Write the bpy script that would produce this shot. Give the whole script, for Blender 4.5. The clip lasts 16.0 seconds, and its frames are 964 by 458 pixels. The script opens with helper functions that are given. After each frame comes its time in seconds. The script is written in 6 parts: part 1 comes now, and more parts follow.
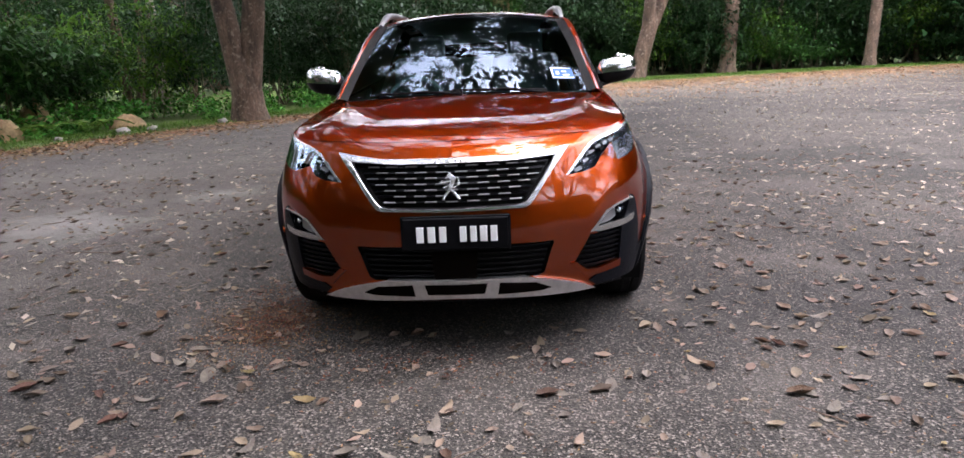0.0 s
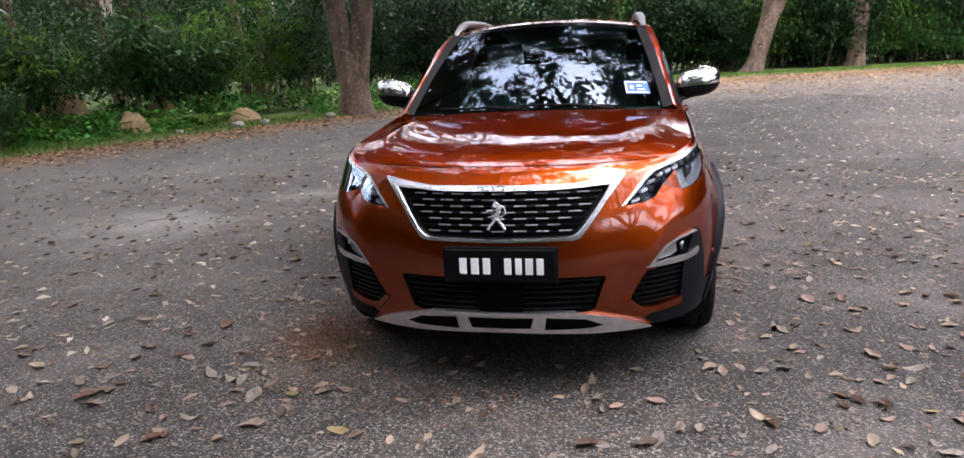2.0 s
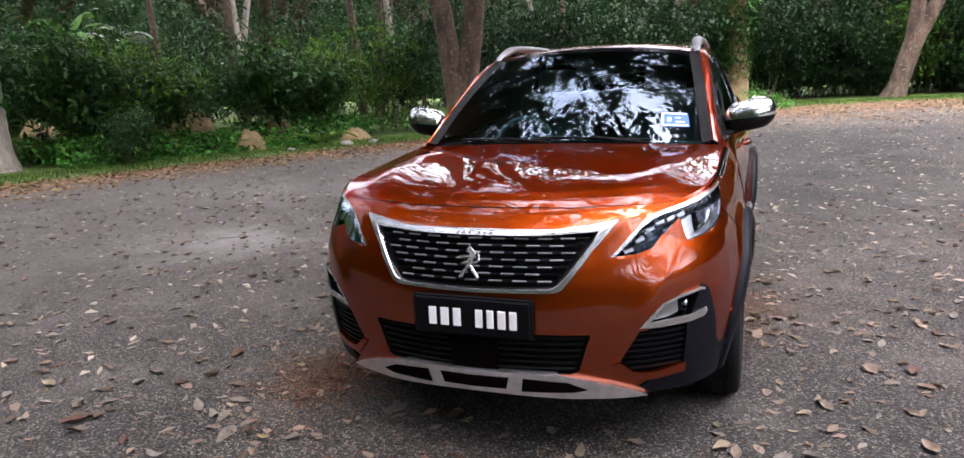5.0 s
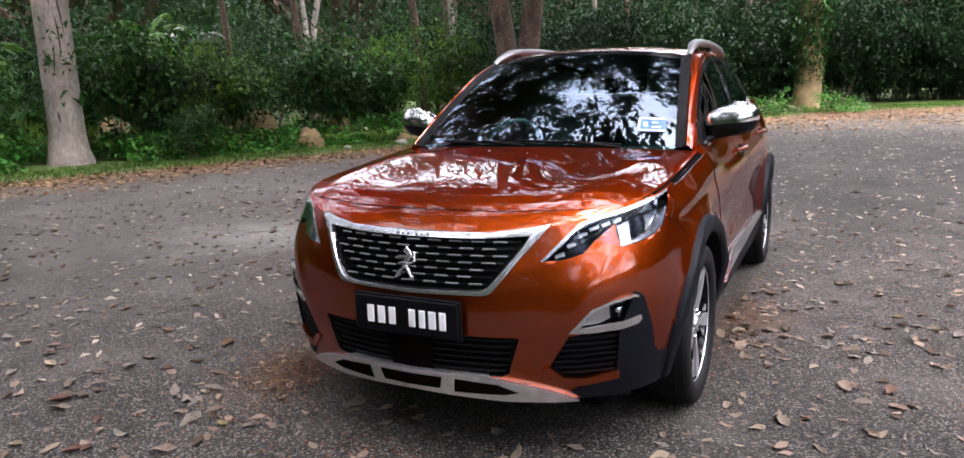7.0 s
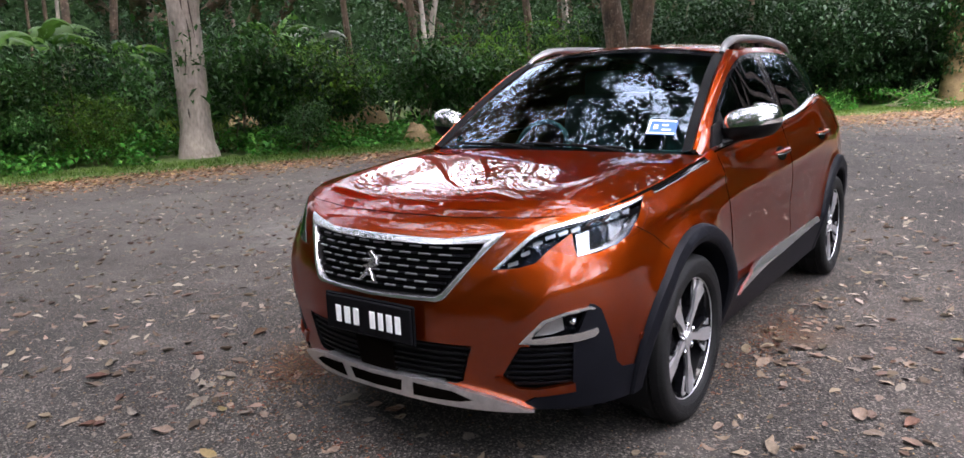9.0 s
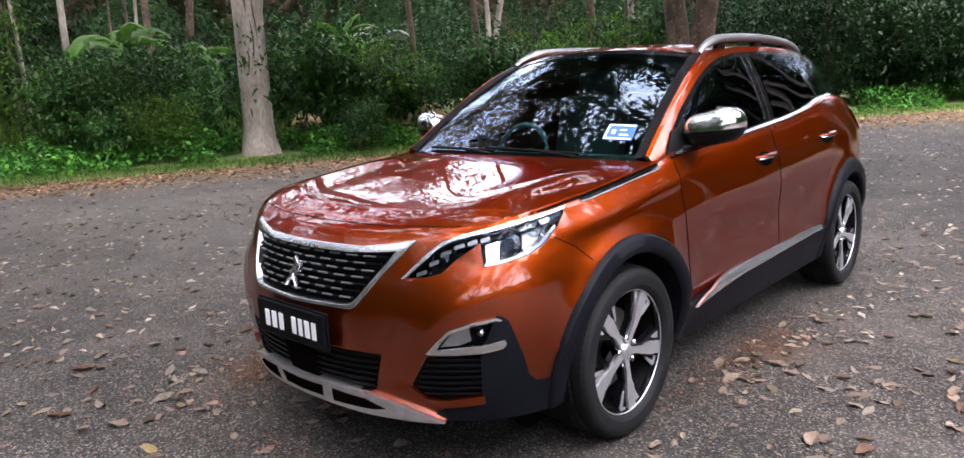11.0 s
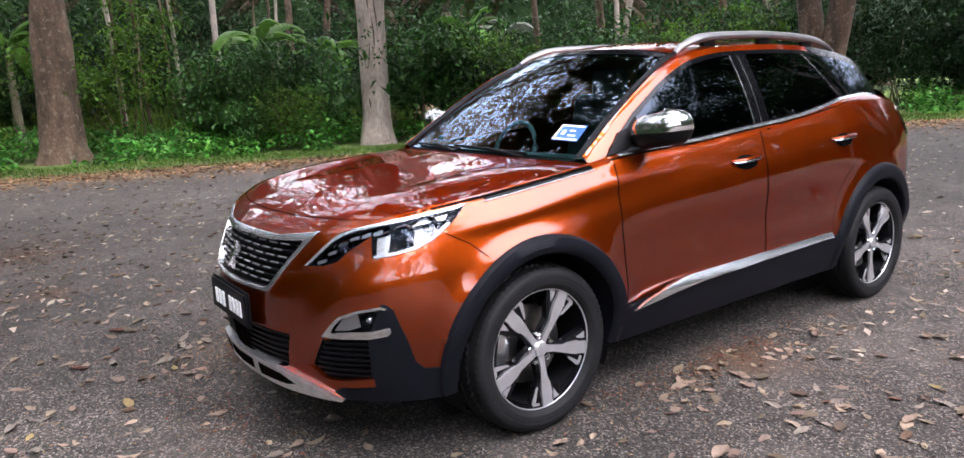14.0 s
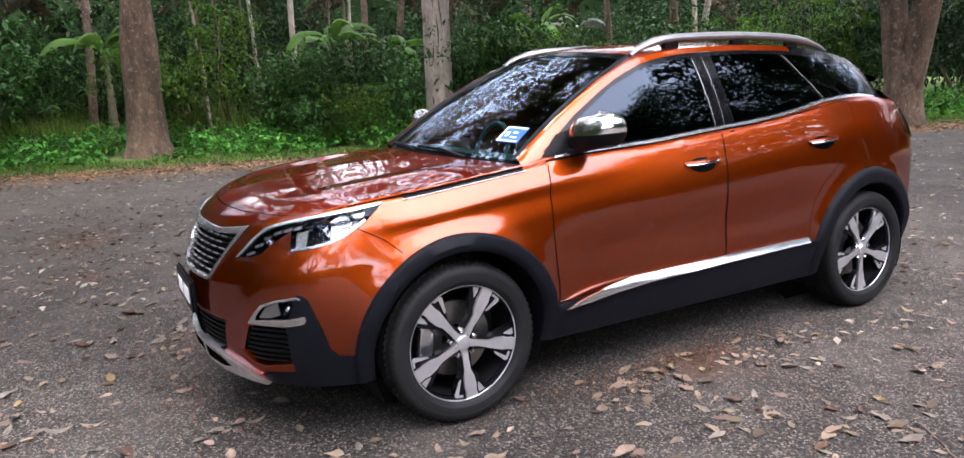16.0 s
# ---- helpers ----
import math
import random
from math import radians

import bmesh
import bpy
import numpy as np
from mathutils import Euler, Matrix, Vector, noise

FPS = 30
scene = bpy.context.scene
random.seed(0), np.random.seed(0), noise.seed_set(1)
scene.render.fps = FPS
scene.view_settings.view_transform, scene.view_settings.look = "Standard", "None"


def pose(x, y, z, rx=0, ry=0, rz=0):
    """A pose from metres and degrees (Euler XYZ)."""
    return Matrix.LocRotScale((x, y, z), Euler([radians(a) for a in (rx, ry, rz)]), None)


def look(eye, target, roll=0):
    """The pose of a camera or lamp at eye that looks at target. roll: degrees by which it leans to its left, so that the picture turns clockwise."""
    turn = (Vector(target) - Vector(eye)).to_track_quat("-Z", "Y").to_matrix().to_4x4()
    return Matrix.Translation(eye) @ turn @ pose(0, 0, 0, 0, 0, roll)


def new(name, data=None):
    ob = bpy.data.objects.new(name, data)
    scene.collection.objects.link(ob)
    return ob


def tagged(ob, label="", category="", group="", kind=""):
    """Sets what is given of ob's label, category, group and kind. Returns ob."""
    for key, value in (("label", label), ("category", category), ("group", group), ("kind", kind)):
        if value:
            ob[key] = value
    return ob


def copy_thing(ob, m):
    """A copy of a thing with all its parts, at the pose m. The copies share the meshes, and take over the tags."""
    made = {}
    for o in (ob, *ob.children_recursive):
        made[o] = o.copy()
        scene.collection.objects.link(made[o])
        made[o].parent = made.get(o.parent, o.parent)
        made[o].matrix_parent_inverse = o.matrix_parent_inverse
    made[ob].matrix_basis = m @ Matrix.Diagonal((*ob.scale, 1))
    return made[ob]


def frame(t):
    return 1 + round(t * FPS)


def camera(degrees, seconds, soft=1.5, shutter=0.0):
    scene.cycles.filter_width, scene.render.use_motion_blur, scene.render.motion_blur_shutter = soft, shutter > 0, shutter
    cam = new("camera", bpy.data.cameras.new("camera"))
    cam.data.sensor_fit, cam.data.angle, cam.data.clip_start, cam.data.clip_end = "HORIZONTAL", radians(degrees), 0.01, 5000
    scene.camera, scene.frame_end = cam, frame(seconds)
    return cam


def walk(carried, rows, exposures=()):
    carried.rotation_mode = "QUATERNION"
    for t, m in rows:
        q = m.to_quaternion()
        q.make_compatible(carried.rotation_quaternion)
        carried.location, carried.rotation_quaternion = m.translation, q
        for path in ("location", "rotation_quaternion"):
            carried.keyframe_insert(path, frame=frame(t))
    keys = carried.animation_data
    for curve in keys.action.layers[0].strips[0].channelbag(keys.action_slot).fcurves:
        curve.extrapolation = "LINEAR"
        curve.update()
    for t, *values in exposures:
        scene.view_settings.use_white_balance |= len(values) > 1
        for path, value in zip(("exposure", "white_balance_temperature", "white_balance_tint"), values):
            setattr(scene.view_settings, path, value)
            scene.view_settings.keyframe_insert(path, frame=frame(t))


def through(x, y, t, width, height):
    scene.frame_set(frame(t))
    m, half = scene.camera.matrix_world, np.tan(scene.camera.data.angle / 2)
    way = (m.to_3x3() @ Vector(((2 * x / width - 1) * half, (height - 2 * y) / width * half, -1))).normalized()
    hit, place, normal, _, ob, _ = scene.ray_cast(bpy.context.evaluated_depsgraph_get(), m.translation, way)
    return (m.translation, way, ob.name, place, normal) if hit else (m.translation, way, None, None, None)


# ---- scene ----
cam = camera(67.2, 16.0)
PATH = [
    (0, (0.283, -2.914, 1.236), (0.17, -0.967, 0.794), -2.5),
    (0.5, (0.316, -2.879, 1.264), (0.136, -0.94, 0.807), -2.5),
    (1, (0.349, -2.844, 1.293), (0.104, -0.915, 0.825), -2.5),
    (1.5, (0.416, -2.788, 1.323), (0.115, -0.867, 0.855), -2.5),
    (2, (0.51, -2.711, 1.35), (0.106, -0.806, 0.897), -2.6),
    (2.5, (0.612, -2.664, 1.358), (0.103, -0.779, 0.924), -2.5),
    (3, (0.679, -2.584, 1.368), (0.119, -0.713, 0.94), -2.5),
    (3.5, (0.73, -2.488, 1.378), (0.13, -0.624, 0.968), -2.4),
    (4, (0.785, -2.41, 1.356), (0.142, -0.557, 0.964), -2.4),
    (6.5, (1.292, -2.177, 1.376), (0.452, -0.402, 0.994), -1.8),
    (7, (1.413, -2.136, 1.363), (0.514, -0.39, 0.984), -1.8),
    (7.5, (1.587, -2.082, 1.396), (0.576, -0.402, 1.003), -2.0),
    (8, (1.711, -2.002, 1.386), (0.607, -0.379, 1.0), -2.2),
    (8.5, (1.826, -1.892, 1.405), (0.666, -0.313, 1.003), -2.2),
    (9, (1.905, -1.808, 1.384), (0.717, -0.246, 1.0), -2.3),
    (11.5, (2.449, -1.319, 1.398), (1.057, 0.063, 1.006), -2.5),
    (12, (2.59, -1.238, 1.4), (1.15, 0.093, 1.005), -2.3),
    (12.5, (2.742, -1.165, 1.405), (1.237, 0.093, 1.015), -2.5),
    (13, (2.845, -1.048, 1.405), (1.308, 0.169, 1.011), -2.4),
    (13.5, (2.92, -0.929, 1.4), (1.351, 0.25, 1.009), -2.5),
    (14, (2.989, -0.842, 1.4), (1.388, 0.291, 1.009), -2.5),
    (14.5, (3.117, -0.755, 1.405), (1.474, 0.317, 1.016), -2.5),
    (15, (3.255, -0.654, 1.409), (1.564, 0.342, 1.023), -2.5),
    (15.5, (3.344, -0.521, 1.408), (1.634, 0.438, 1.014), -2.4),
    (16, (3.436, -0.353, 1.401), (1.711, 0.581, 1.011), -2.6),
]
walk(cam, [(t, look(eye, target, roll)) for t, eye, target, roll in PATH], exposures=[(0.0, 2.80, 6300, 18), (4.0, 2.93, 6300, 18), (9.0, 2.95, 6300, 18), (13.0, 3.05, 6300, 18), (16.0, 2.99, 6300, 18)])

# ---- light: an overcast sky over tall trees ----
world = bpy.data.worlds.new("world")
scene.world = world
world.use_nodes = True
wn, wl = world.node_tree.nodes, world.node_tree.links
sky = wn.new("ShaderNodeTexSky")
sky.sky_type, sky.sun_disc = "NISHITA", False
sky.sun_elevation, sky.sun_rotation, sky.dust_density, sky.air_density = radians(78), radians(90), 4.0, 1.4
pale = wn.new("ShaderNodeHueSaturation")
pale.inputs["Saturation"].default_value = 0.45
wl.new(sky.outputs["Color"], pale.inputs["Color"])
wl.new(pale.outputs["Color"], wn["Background"].inputs["Color"])
wn["Background"].inputs["Strength"].default_value = 0.15
sun = new("sun", bpy.data.lights.new("sun", "SUN"))
sun.data.energy, sun.data.angle, sun.data.color = 1.5, radians(158), (0.98, 0.97, 1.0)
sun.matrix_world = look((1, 4, 30), (0, 0, 0))

# ---- materials ----
def mat(name, base, rough=0.5, metal=0.0, vary=0.15, scale=8.0, bump=0.0, bump_scale=60.0, coat=0.0, spec=0.5, per_object=0.0, per_island=0.0, tall=1.0):
    """Principled surface with two scales of variation in tone, a bump, and a shift from piece to piece."""
    m = bpy.data.materials.new(name)
    m.use_nodes = True
    n, l = m.node_tree.nodes, m.node_tree.links
    p = n["Principled BSDF"]
    p.inputs["Roughness"].default_value, p.inputs["Metallic"].default_value = rough, metal
    p.inputs["Coat Weight"].default_value, p.inputs["Coat Roughness"].default_value = coat, 0.015
    p.inputs["Specular IOR Level"].default_value = spec
    co = n.new("ShaderNodeTexCoord")
    where = n.new("ShaderNodeMapping")
    where.inputs["Scale"].default_value = (1, 1, 1 / tall)
    l.new(co.outputs["Object"], where.inputs["Vector"])
    mixed = None
    for k, amount in ((scale, vary), (scale * 7.3, vary * 0.6)):
        t = n.new("ShaderNodeTexNoise")
        t.inputs["Scale"].default_value, t.inputs["Detail"].default_value = k, 5.0
        l.new(where.outputs["Vector"], t.inputs["Vector"])
        r = n.new("ShaderNodeMapRange")
        r.inputs["From Min"].default_value, r.inputs["From Max"].default_value = 0.3, 0.7
        r.inputs["To Min"].default_value, r.inputs["To Max"].default_value = 1 - amount, 1 + amount
        l.new(t.outputs["Fac"], r.inputs["Value"])
        if mixed is None:
            mixed = r.outputs["Result"]
        else:
            mu = n.new("ShaderNodeMath")
            mu.operation = "MULTIPLY"
            l.new(mixed, mu.inputs[0]), l.new(r.outputs["Result"], mu.inputs[1])
            mixed = mu.outputs["Value"]
    hsv = n.new("ShaderNodeHueSaturation")
    hsv.inputs["Color"].default_value = (*base, 1)
    l.new(mixed, hsv.inputs["Value"])
    for amount, node, socket in ((per_object, "ShaderNodeObjectInfo", "Random"), (per_island, "ShaderNodeNewGeometry", "Random Per Island")):
        if amount:
            r = n.new("ShaderNodeMapRange")
            r.inputs["To Min"].default_value, r.inputs["To Max"].default_value = 0.5 - amount * 0.04, 0.5 + amount * 0.04
            src = n.new(node)
            l.new(src.outputs[socket], r.inputs["Value"]), l.new(r.outputs["Result"], hsv.inputs["Hue"])
            v = n.new("ShaderNodeMapRange")
            v.inputs["To Min"].default_value, v.inputs["To Max"].default_value = 1 - amount, 1 + amount
            wob = n.new("ShaderNodeMath")
            wob.operation = "FRACT"
            big = n.new("ShaderNodeMath")
            big.operation, big.inputs[1].default_value = "MULTIPLY", 17.3
            l.new(src.outputs[socket], big.inputs[0]), l.new(big.outputs["Value"], wob.inputs[0]), l.new(wob.outputs["Value"], v.inputs["Value"])
            mu = n.new("ShaderNodeMath")
            mu.operation = "MULTIPLY"
            l.new(mixed, mu.inputs[0]), l.new(v.outputs["Result"], mu.inputs[1]), l.new(mu.outputs["Value"], hsv.inputs["Value"])
            mixed = mu.outputs["Value"]
    l.new(hsv.outputs["Color"], p.inputs["Base Color"])
    if bump:
        t = n.new("ShaderNodeTexNoise")
        t.inputs["Scale"].default_value, t.inputs["Detail"].default_value = bump_scale, 6.0
        l.new(where.outputs["Vector"], t.inputs["Vector"])
        b = n.new("ShaderNodeBump")
        b.inputs["Strength"].default_value, b.inputs["Distance"].default_value = bump, 0.02
        l.new(t.outputs["Fac"], b.inputs["Height"]), l.new(b.outputs["Normal"], p.inputs["Normal"])
    return m


def glass(name, tint, through_it, ior=1.7):
    """A tinted pane: part of the light goes straight through, the surface mirrors by Fresnel."""
    m = bpy.data.materials.new(name)
    m.use_nodes = True
    n, l = m.node_tree.nodes, m.node_tree.links
    out = n["Material Output"]
    t = n.new("ShaderNodeBsdfTransparent")
    t.inputs["Color"].default_value = (*[c * through_it for c in tint], 1)
    g = n.new("ShaderNodeBsdfGlossy")
    g.inputs["Roughness"].default_value, g.inputs["Color"].default_value = 0.01, (0.68, 0.81, 1.0, 1)
    f = n.new("ShaderNodeFresnel")
    f.inputs["IOR"].default_value = ior
    mx = n.new("ShaderNodeMixShader")
    l.new(f.outputs["Fac"], mx.inputs["Fac"]), l.new(t.outputs["BSDF"], mx.inputs[1]), l.new(g.outputs["BSDF"], mx.inputs[2])
    l.new(mx.outputs["Shader"], out.inputs["Surface"])
    return m


def leafy(name, base, per=0.45, rough=0.5, through=0.25):
    """Leaves: glossy above, letting some light through, each leaf of its own tone."""
    m = mat(name, base, rough, vary=0.3, scale=0.9, per_island=per, per_object=0.3, spec=0.13)
    n, l = m.node_tree.nodes, m.node_tree.links
    p, out = n["Principled BSDF"], n["Material Output"]
    tr = n.new("ShaderNodeBsdfTranslucent")
    l.new(p.inputs["Base Color"].links[0].from_socket, tr.inputs["Color"])
    mx = n.new("ShaderNodeMixShader")
    mx.inputs["Fac"].default_value = through
    l.new(p.outputs["BSDF"], mx.inputs[1]), l.new(tr.outputs["BSDF"], mx.inputs[2]), l.new(mx.outputs["Shader"], out.inputs["Surface"])
    return m


def lichen(m, colour, scale, lo, hi):
    """Pale crusts in rough spots over a bark."""
    n, l = m.node_tree.nodes, m.node_tree.links
    p = n["Principled BSDF"]
    co, t, r, x = n.new("ShaderNodeTexCoord"), n.new("ShaderNodeTexNoise"), n.new("ShaderNodeMapRange"), n.new("ShaderNodeMix")
    t.inputs["Scale"].default_value, t.inputs["Detail"].default_value, t.inputs["Roughness"].default_value = scale, 8.0, 0.7
    r.inputs["From Min"].default_value, r.inputs["From Max"].default_value, r.inputs["To Max"].default_value = lo, hi, 0.85
    x.data_type = "RGBA"
    l.new(co.outputs["Object"], t.inputs["Vector"]), l.new(t.outputs["Fac"], r.inputs["Value"]), l.new(r.outputs["Result"], x.inputs["Factor"])
    l.new(p.inputs["Base Color"].links[0].from_socket, x.inputs["A"])
    x.inputs["B"].default_value = (*colour, 1)
    l.new(x.outputs["Result"], p.inputs["Base Color"])


PAINT = mat("copper_paint", (0.278, 0.0375, 0.0025), 0.37, 1.0, vary=0.05, scale=3.0, coat=1.0)
PAINT.node_tree.nodes["Principled BSDF"].inputs["Coat IOR"].default_value = 1.54
PAINT.node_tree.nodes["Principled BSDF"].inputs["Specular Tint"].default_value = (0.45, 0.16, 0.07, 1)
PAINT.node_tree.nodes["Principled BSDF"].inputs["Coat Roughness"].default_value = 0.008
CHROME = mat("chrome", (0.75, 0.75, 0.77), 0.08, 1.0, vary=0.03)
SATIN = mat("satin_silver", (0.64, 0.64, 0.65), 0.25, 0.95, vary=0.08, scale=20)
CAP_CHROME = mat("mirror_cap_chrome", (0.88, 0.88, 0.90), 0.15, 1.0, vary=0.04)
RAIL = mat("rail_silver", (0.30, 0.30, 0.305), 0.42, 0.9, vary=0.08, scale=20)
SKID = mat("skid_silver", (0.72, 0.72, 0.73), 0.33, 0.9, vary=0.12, scale=30, bump=0.05, bump_scale=300)
CLAD = mat("grey_plastic", (0.0050, 0.0054, 0.0080), 0.5, vary=0.15, scale=12, bump=0.12, bump_scale=500, spec=0.10)
BLACK = mat("black_plastic", (0.005, 0.005, 0.0055), 0.45, vary=0.2, scale=15, bump=0.05, bump_scale=400, spec=0.12)
GLOSS = mat("gloss_black", (0.004, 0.004, 0.005), 0.10, vary=0.1, spec=0.2)
GAP = mat("shut_gap", (0.004, 0.003, 0.0025), 0.9, vary=0.1, spec=0.0)
RUBBER = mat("tyre_rubber", (0.0085, 0.0085, 0.009), 0.6, vary=0.25, scale=9, bump=0.15, bump_scale=220, spec=0.2)
ALLOY = mat("machined_alloy", (0.72, 0.72, 0.74), 0.30, 0.85, vary=0.08, scale=25)
DISC = mat("brake_steel", (0.26, 0.25, 0.24), 0.35, 1.0, vary=0.15, scale=40)
PLATE = mat("plate_black", (0.005, 0.005, 0.006), 0.35, vary=0.15, scale=20, spec=0.05)
WHITE = mat("plate_white", (0.90, 0.90, 0.90), 0.4, vary=0.04)
TRIM = mat("cabin_trim", (0.085, 0.088, 0.092), 0.7, vary=0.2, scale=10, bump=0.1)
LINING = mat("roof_lining", (0.36, 0.36, 0.35), 0.9, vary=0.1, scale=12, bump=0.1)
LAMP_RED = mat("lamp_red", (0.022, 0.003, 0.003), 0.1, vary=0.1, coat=1.0)
STICKER = mat("sticker_blue", (0.03, 0.12, 0.42), 0.4, vary=0.1)
WINDSCREEN = glass("windscreen_glass", (0.50, 0.95, 0.93), 0.75, 1.62)
PRIVACY = glass("privacy_glass", (0.50, 0.57, 0.90), 0.10, 1.5)
LAMP_SILVER = mat("lamp_silver", (0.66, 0.67, 0.70), 0.26, 0.85, vary=0.08, scale=40)
LENS = glass("lamp_cover", (0.97, 0.98, 1.0), 0.95, 1.3)
BARK = mat("brown_bark", (0.108, 0.070, 0.047), 0.9, vary=0.6, scale=4.5, bump=1.0, bump_scale=14, tall=3.0)
PALE_BARK = mat("pale_bark", (0.33, 0.275, 0.235), 0.88, vary=0.42, scale=2.4, bump=0.8, bump_scale=12, tall=2.5)
lichen(BARK, (0.24, 0.190, 0.140), 9.0, 0.55, 0.63)
lichen(PALE_BARK, (0.17, 0.125, 0.095), 3.5, 0.60, 0.74)
STEM = mat("shrub_stem", (0.13, 0.11, 0.07), 0.85, vary=0.3, scale=5, bump=0.4, bump_scale=40)
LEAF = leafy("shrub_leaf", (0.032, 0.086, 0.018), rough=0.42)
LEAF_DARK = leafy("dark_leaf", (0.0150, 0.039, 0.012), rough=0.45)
LEAF_LIME = leafy("lime_leaf", (0.075, 0.150, 0.020), through=0.4)
COVER = leafy("ground_cover_leaf", (0.064, 0.205, 0.030), per=0.55)
BANANA = leafy("banana_leaf", (0.085, 0.185, 0.028), per=0.3, rough=0.35, through=0.35)
CROWN = leafy("crown_leaf", (0.03, 0.06, 0.02))
TALL_GRASS = leafy("tall_grass_blade", (0.095, 0.150, 0.026), through=0.4)
GRASS = leafy("grass_blade", (0.105, 0.195, 0.032), through=0.3)
DRY = leafy("dry_leaf", (0.145, 0.108, 0.080), per=0.6, rough=0.7, through=0.1)
DRY_PALE = leafy("pale_dry_leaf", (0.38, 0.315, 0.25), per=0.55, rough=0.7, through=0.1)
LITTER = leafy("litter_leaf", (0.25, 0.150, 0.080), per=0.7, rough=0.8, through=0.1)
RED_LITTER = leafy("red_litter", (0.125, 0.055, 0.030), per=0.6, rough=0.8, through=0.1)
TWIG = mat("twig", (0.16, 0.11, 0.08), 0.9, vary=0.3, scale=30, bump=0.4, bump_scale=200)
TWIG_PALE = mat("pale_stick", (0.34, 0.29, 0.21), 0.85, vary=0.3, scale=20, bump=0.3, bump_scale=120)
STONE = mat("stone", (0.32, 0.30, 0.27), 0.9, vary=0.3, scale=6, bump=0.6, bump_scale=30)
EARTH = mat("earth_mound", (0.30, 0.205, 0.105), 0.95, vary=0.35, scale=3, bump=0.8, bump_scale=25)


def ground_material():
    """Old chip-seal asphalt, with leaf dust towards the verge and lawn beyond the edge."""
    m = bpy.data.materials.new("asphalt_and_lawn")
    m.use_nodes = True
    n, l = m.node_tree.nodes, m.node_tree.links
    p = n["Principled BSDF"]
    p.inputs["Roughness"].default_value, p.inputs["Specular IOR Level"].default_value = 0.8, 0.35
    co = n.new("ShaderNodeTexCoord")

    def noise_of(scale, detail=6.0, rough=0.55):
        t = n.new("ShaderNodeTexNoise")
        t.inputs["Scale"].default_value, t.inputs["Detail"].default_value, t.inputs["Roughness"].default_value = scale, detail, rough
        l.new(co.outputs["Object"], t.inputs["Vector"])
        return t.outputs["Fac"]

    def ramp(value, *stops):
        r = n.new("ShaderNodeValToRGB")
        e = r.color_ramp.elements
        while len(e) < len(stops):
            e.new(0.5)
        for k, (at, c) in zip(e, stops):
            k.position, k.color = at, (*c, 1)
        l.new(value, r.inputs["Fac"])
        return r.outputs["Color"]

    def blend(kind, fac, a, b):
        x = n.new("ShaderNodeMix")
        x.data_type, x.blend_type = "RGBA", kind
        for sock, v in ((x.inputs["Factor"], fac), (x.inputs["A"], a), (x.inputs["B"], b)):
            if isinstance(v, (int, float)):
                sock.default_value = v
            elif isinstance(v, tuple):
                sock.default_value = (*v, 1)
            else:
                l.new(v, sock)
        return x.outputs["Result"]

    chips = n.new("ShaderNodeTexVoronoi")
    chips.inputs["Scale"].default_value = 135.0
    l.new(co.outputs["Object"], chips.inputs["Vector"])
    chip_tone = n.new("ShaderNodeSeparateColor")
    l.new(chips.outputs["Color"], chip_tone.inputs["Color"])
    stone = ramp(chip_tone.outputs["Red"], (0.0, (0.005, 0.0048, 0.0045)), (0.5, (0.036, 0.033, 0.030)), (0.82, (0.100, 0.090, 0.082)), (1.0, (0.30, 0.272, 0.25)))
    worn = ramp(noise_of(0.28, 4), (0.38, (0.58, 0.57, 0.57)), (0.66, (1.30, 1.27, 1.25)))
    fine = ramp(noise_of(5.0), (0.3, (0.72, 0.72, 0.72)), (0.7, (1.25, 1.25, 1.25)))
    asphalt = blend("MULTIPLY", 1.0, blend("MULTIPLY", 1.0, stone, worn), fine)
    dust = ramp(noise_of(1.1, 7), (0.5, (0, 0, 0)), (0.75, (0.5, 0.5, 0.5)))
    asphalt = blend("MIX", dust, asphalt, (0.14, 0.125, 0.115))
    side = n.new("ShaderNodeAttribute")
    side.attribute_name = "verge"
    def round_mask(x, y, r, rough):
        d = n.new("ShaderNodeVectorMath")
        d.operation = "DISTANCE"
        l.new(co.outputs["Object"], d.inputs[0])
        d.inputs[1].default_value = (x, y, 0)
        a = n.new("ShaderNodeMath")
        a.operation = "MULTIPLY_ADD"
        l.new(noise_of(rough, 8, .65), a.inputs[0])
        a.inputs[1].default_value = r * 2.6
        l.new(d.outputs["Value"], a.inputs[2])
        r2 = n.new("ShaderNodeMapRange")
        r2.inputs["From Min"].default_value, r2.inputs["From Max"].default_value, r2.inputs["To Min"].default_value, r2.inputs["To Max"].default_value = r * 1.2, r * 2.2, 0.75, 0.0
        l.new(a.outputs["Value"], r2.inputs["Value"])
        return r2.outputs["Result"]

    far_dust = n.new("ShaderNodeMapRange")
    far_dust.inputs["From Min"].default_value, far_dust.inputs["From Max"].default_value, far_dust.inputs["To Max"].default_value = -11.0, -4.5, 0.45
    l.new(side.outputs["Fac"], far_dust.inputs["Value"])
    powder = ramp(noise_of(2.2, 8, .7), (0.35, (0.12, 0.106, 0.092)), (0.7, (0.25, 0.220, 0.190)))
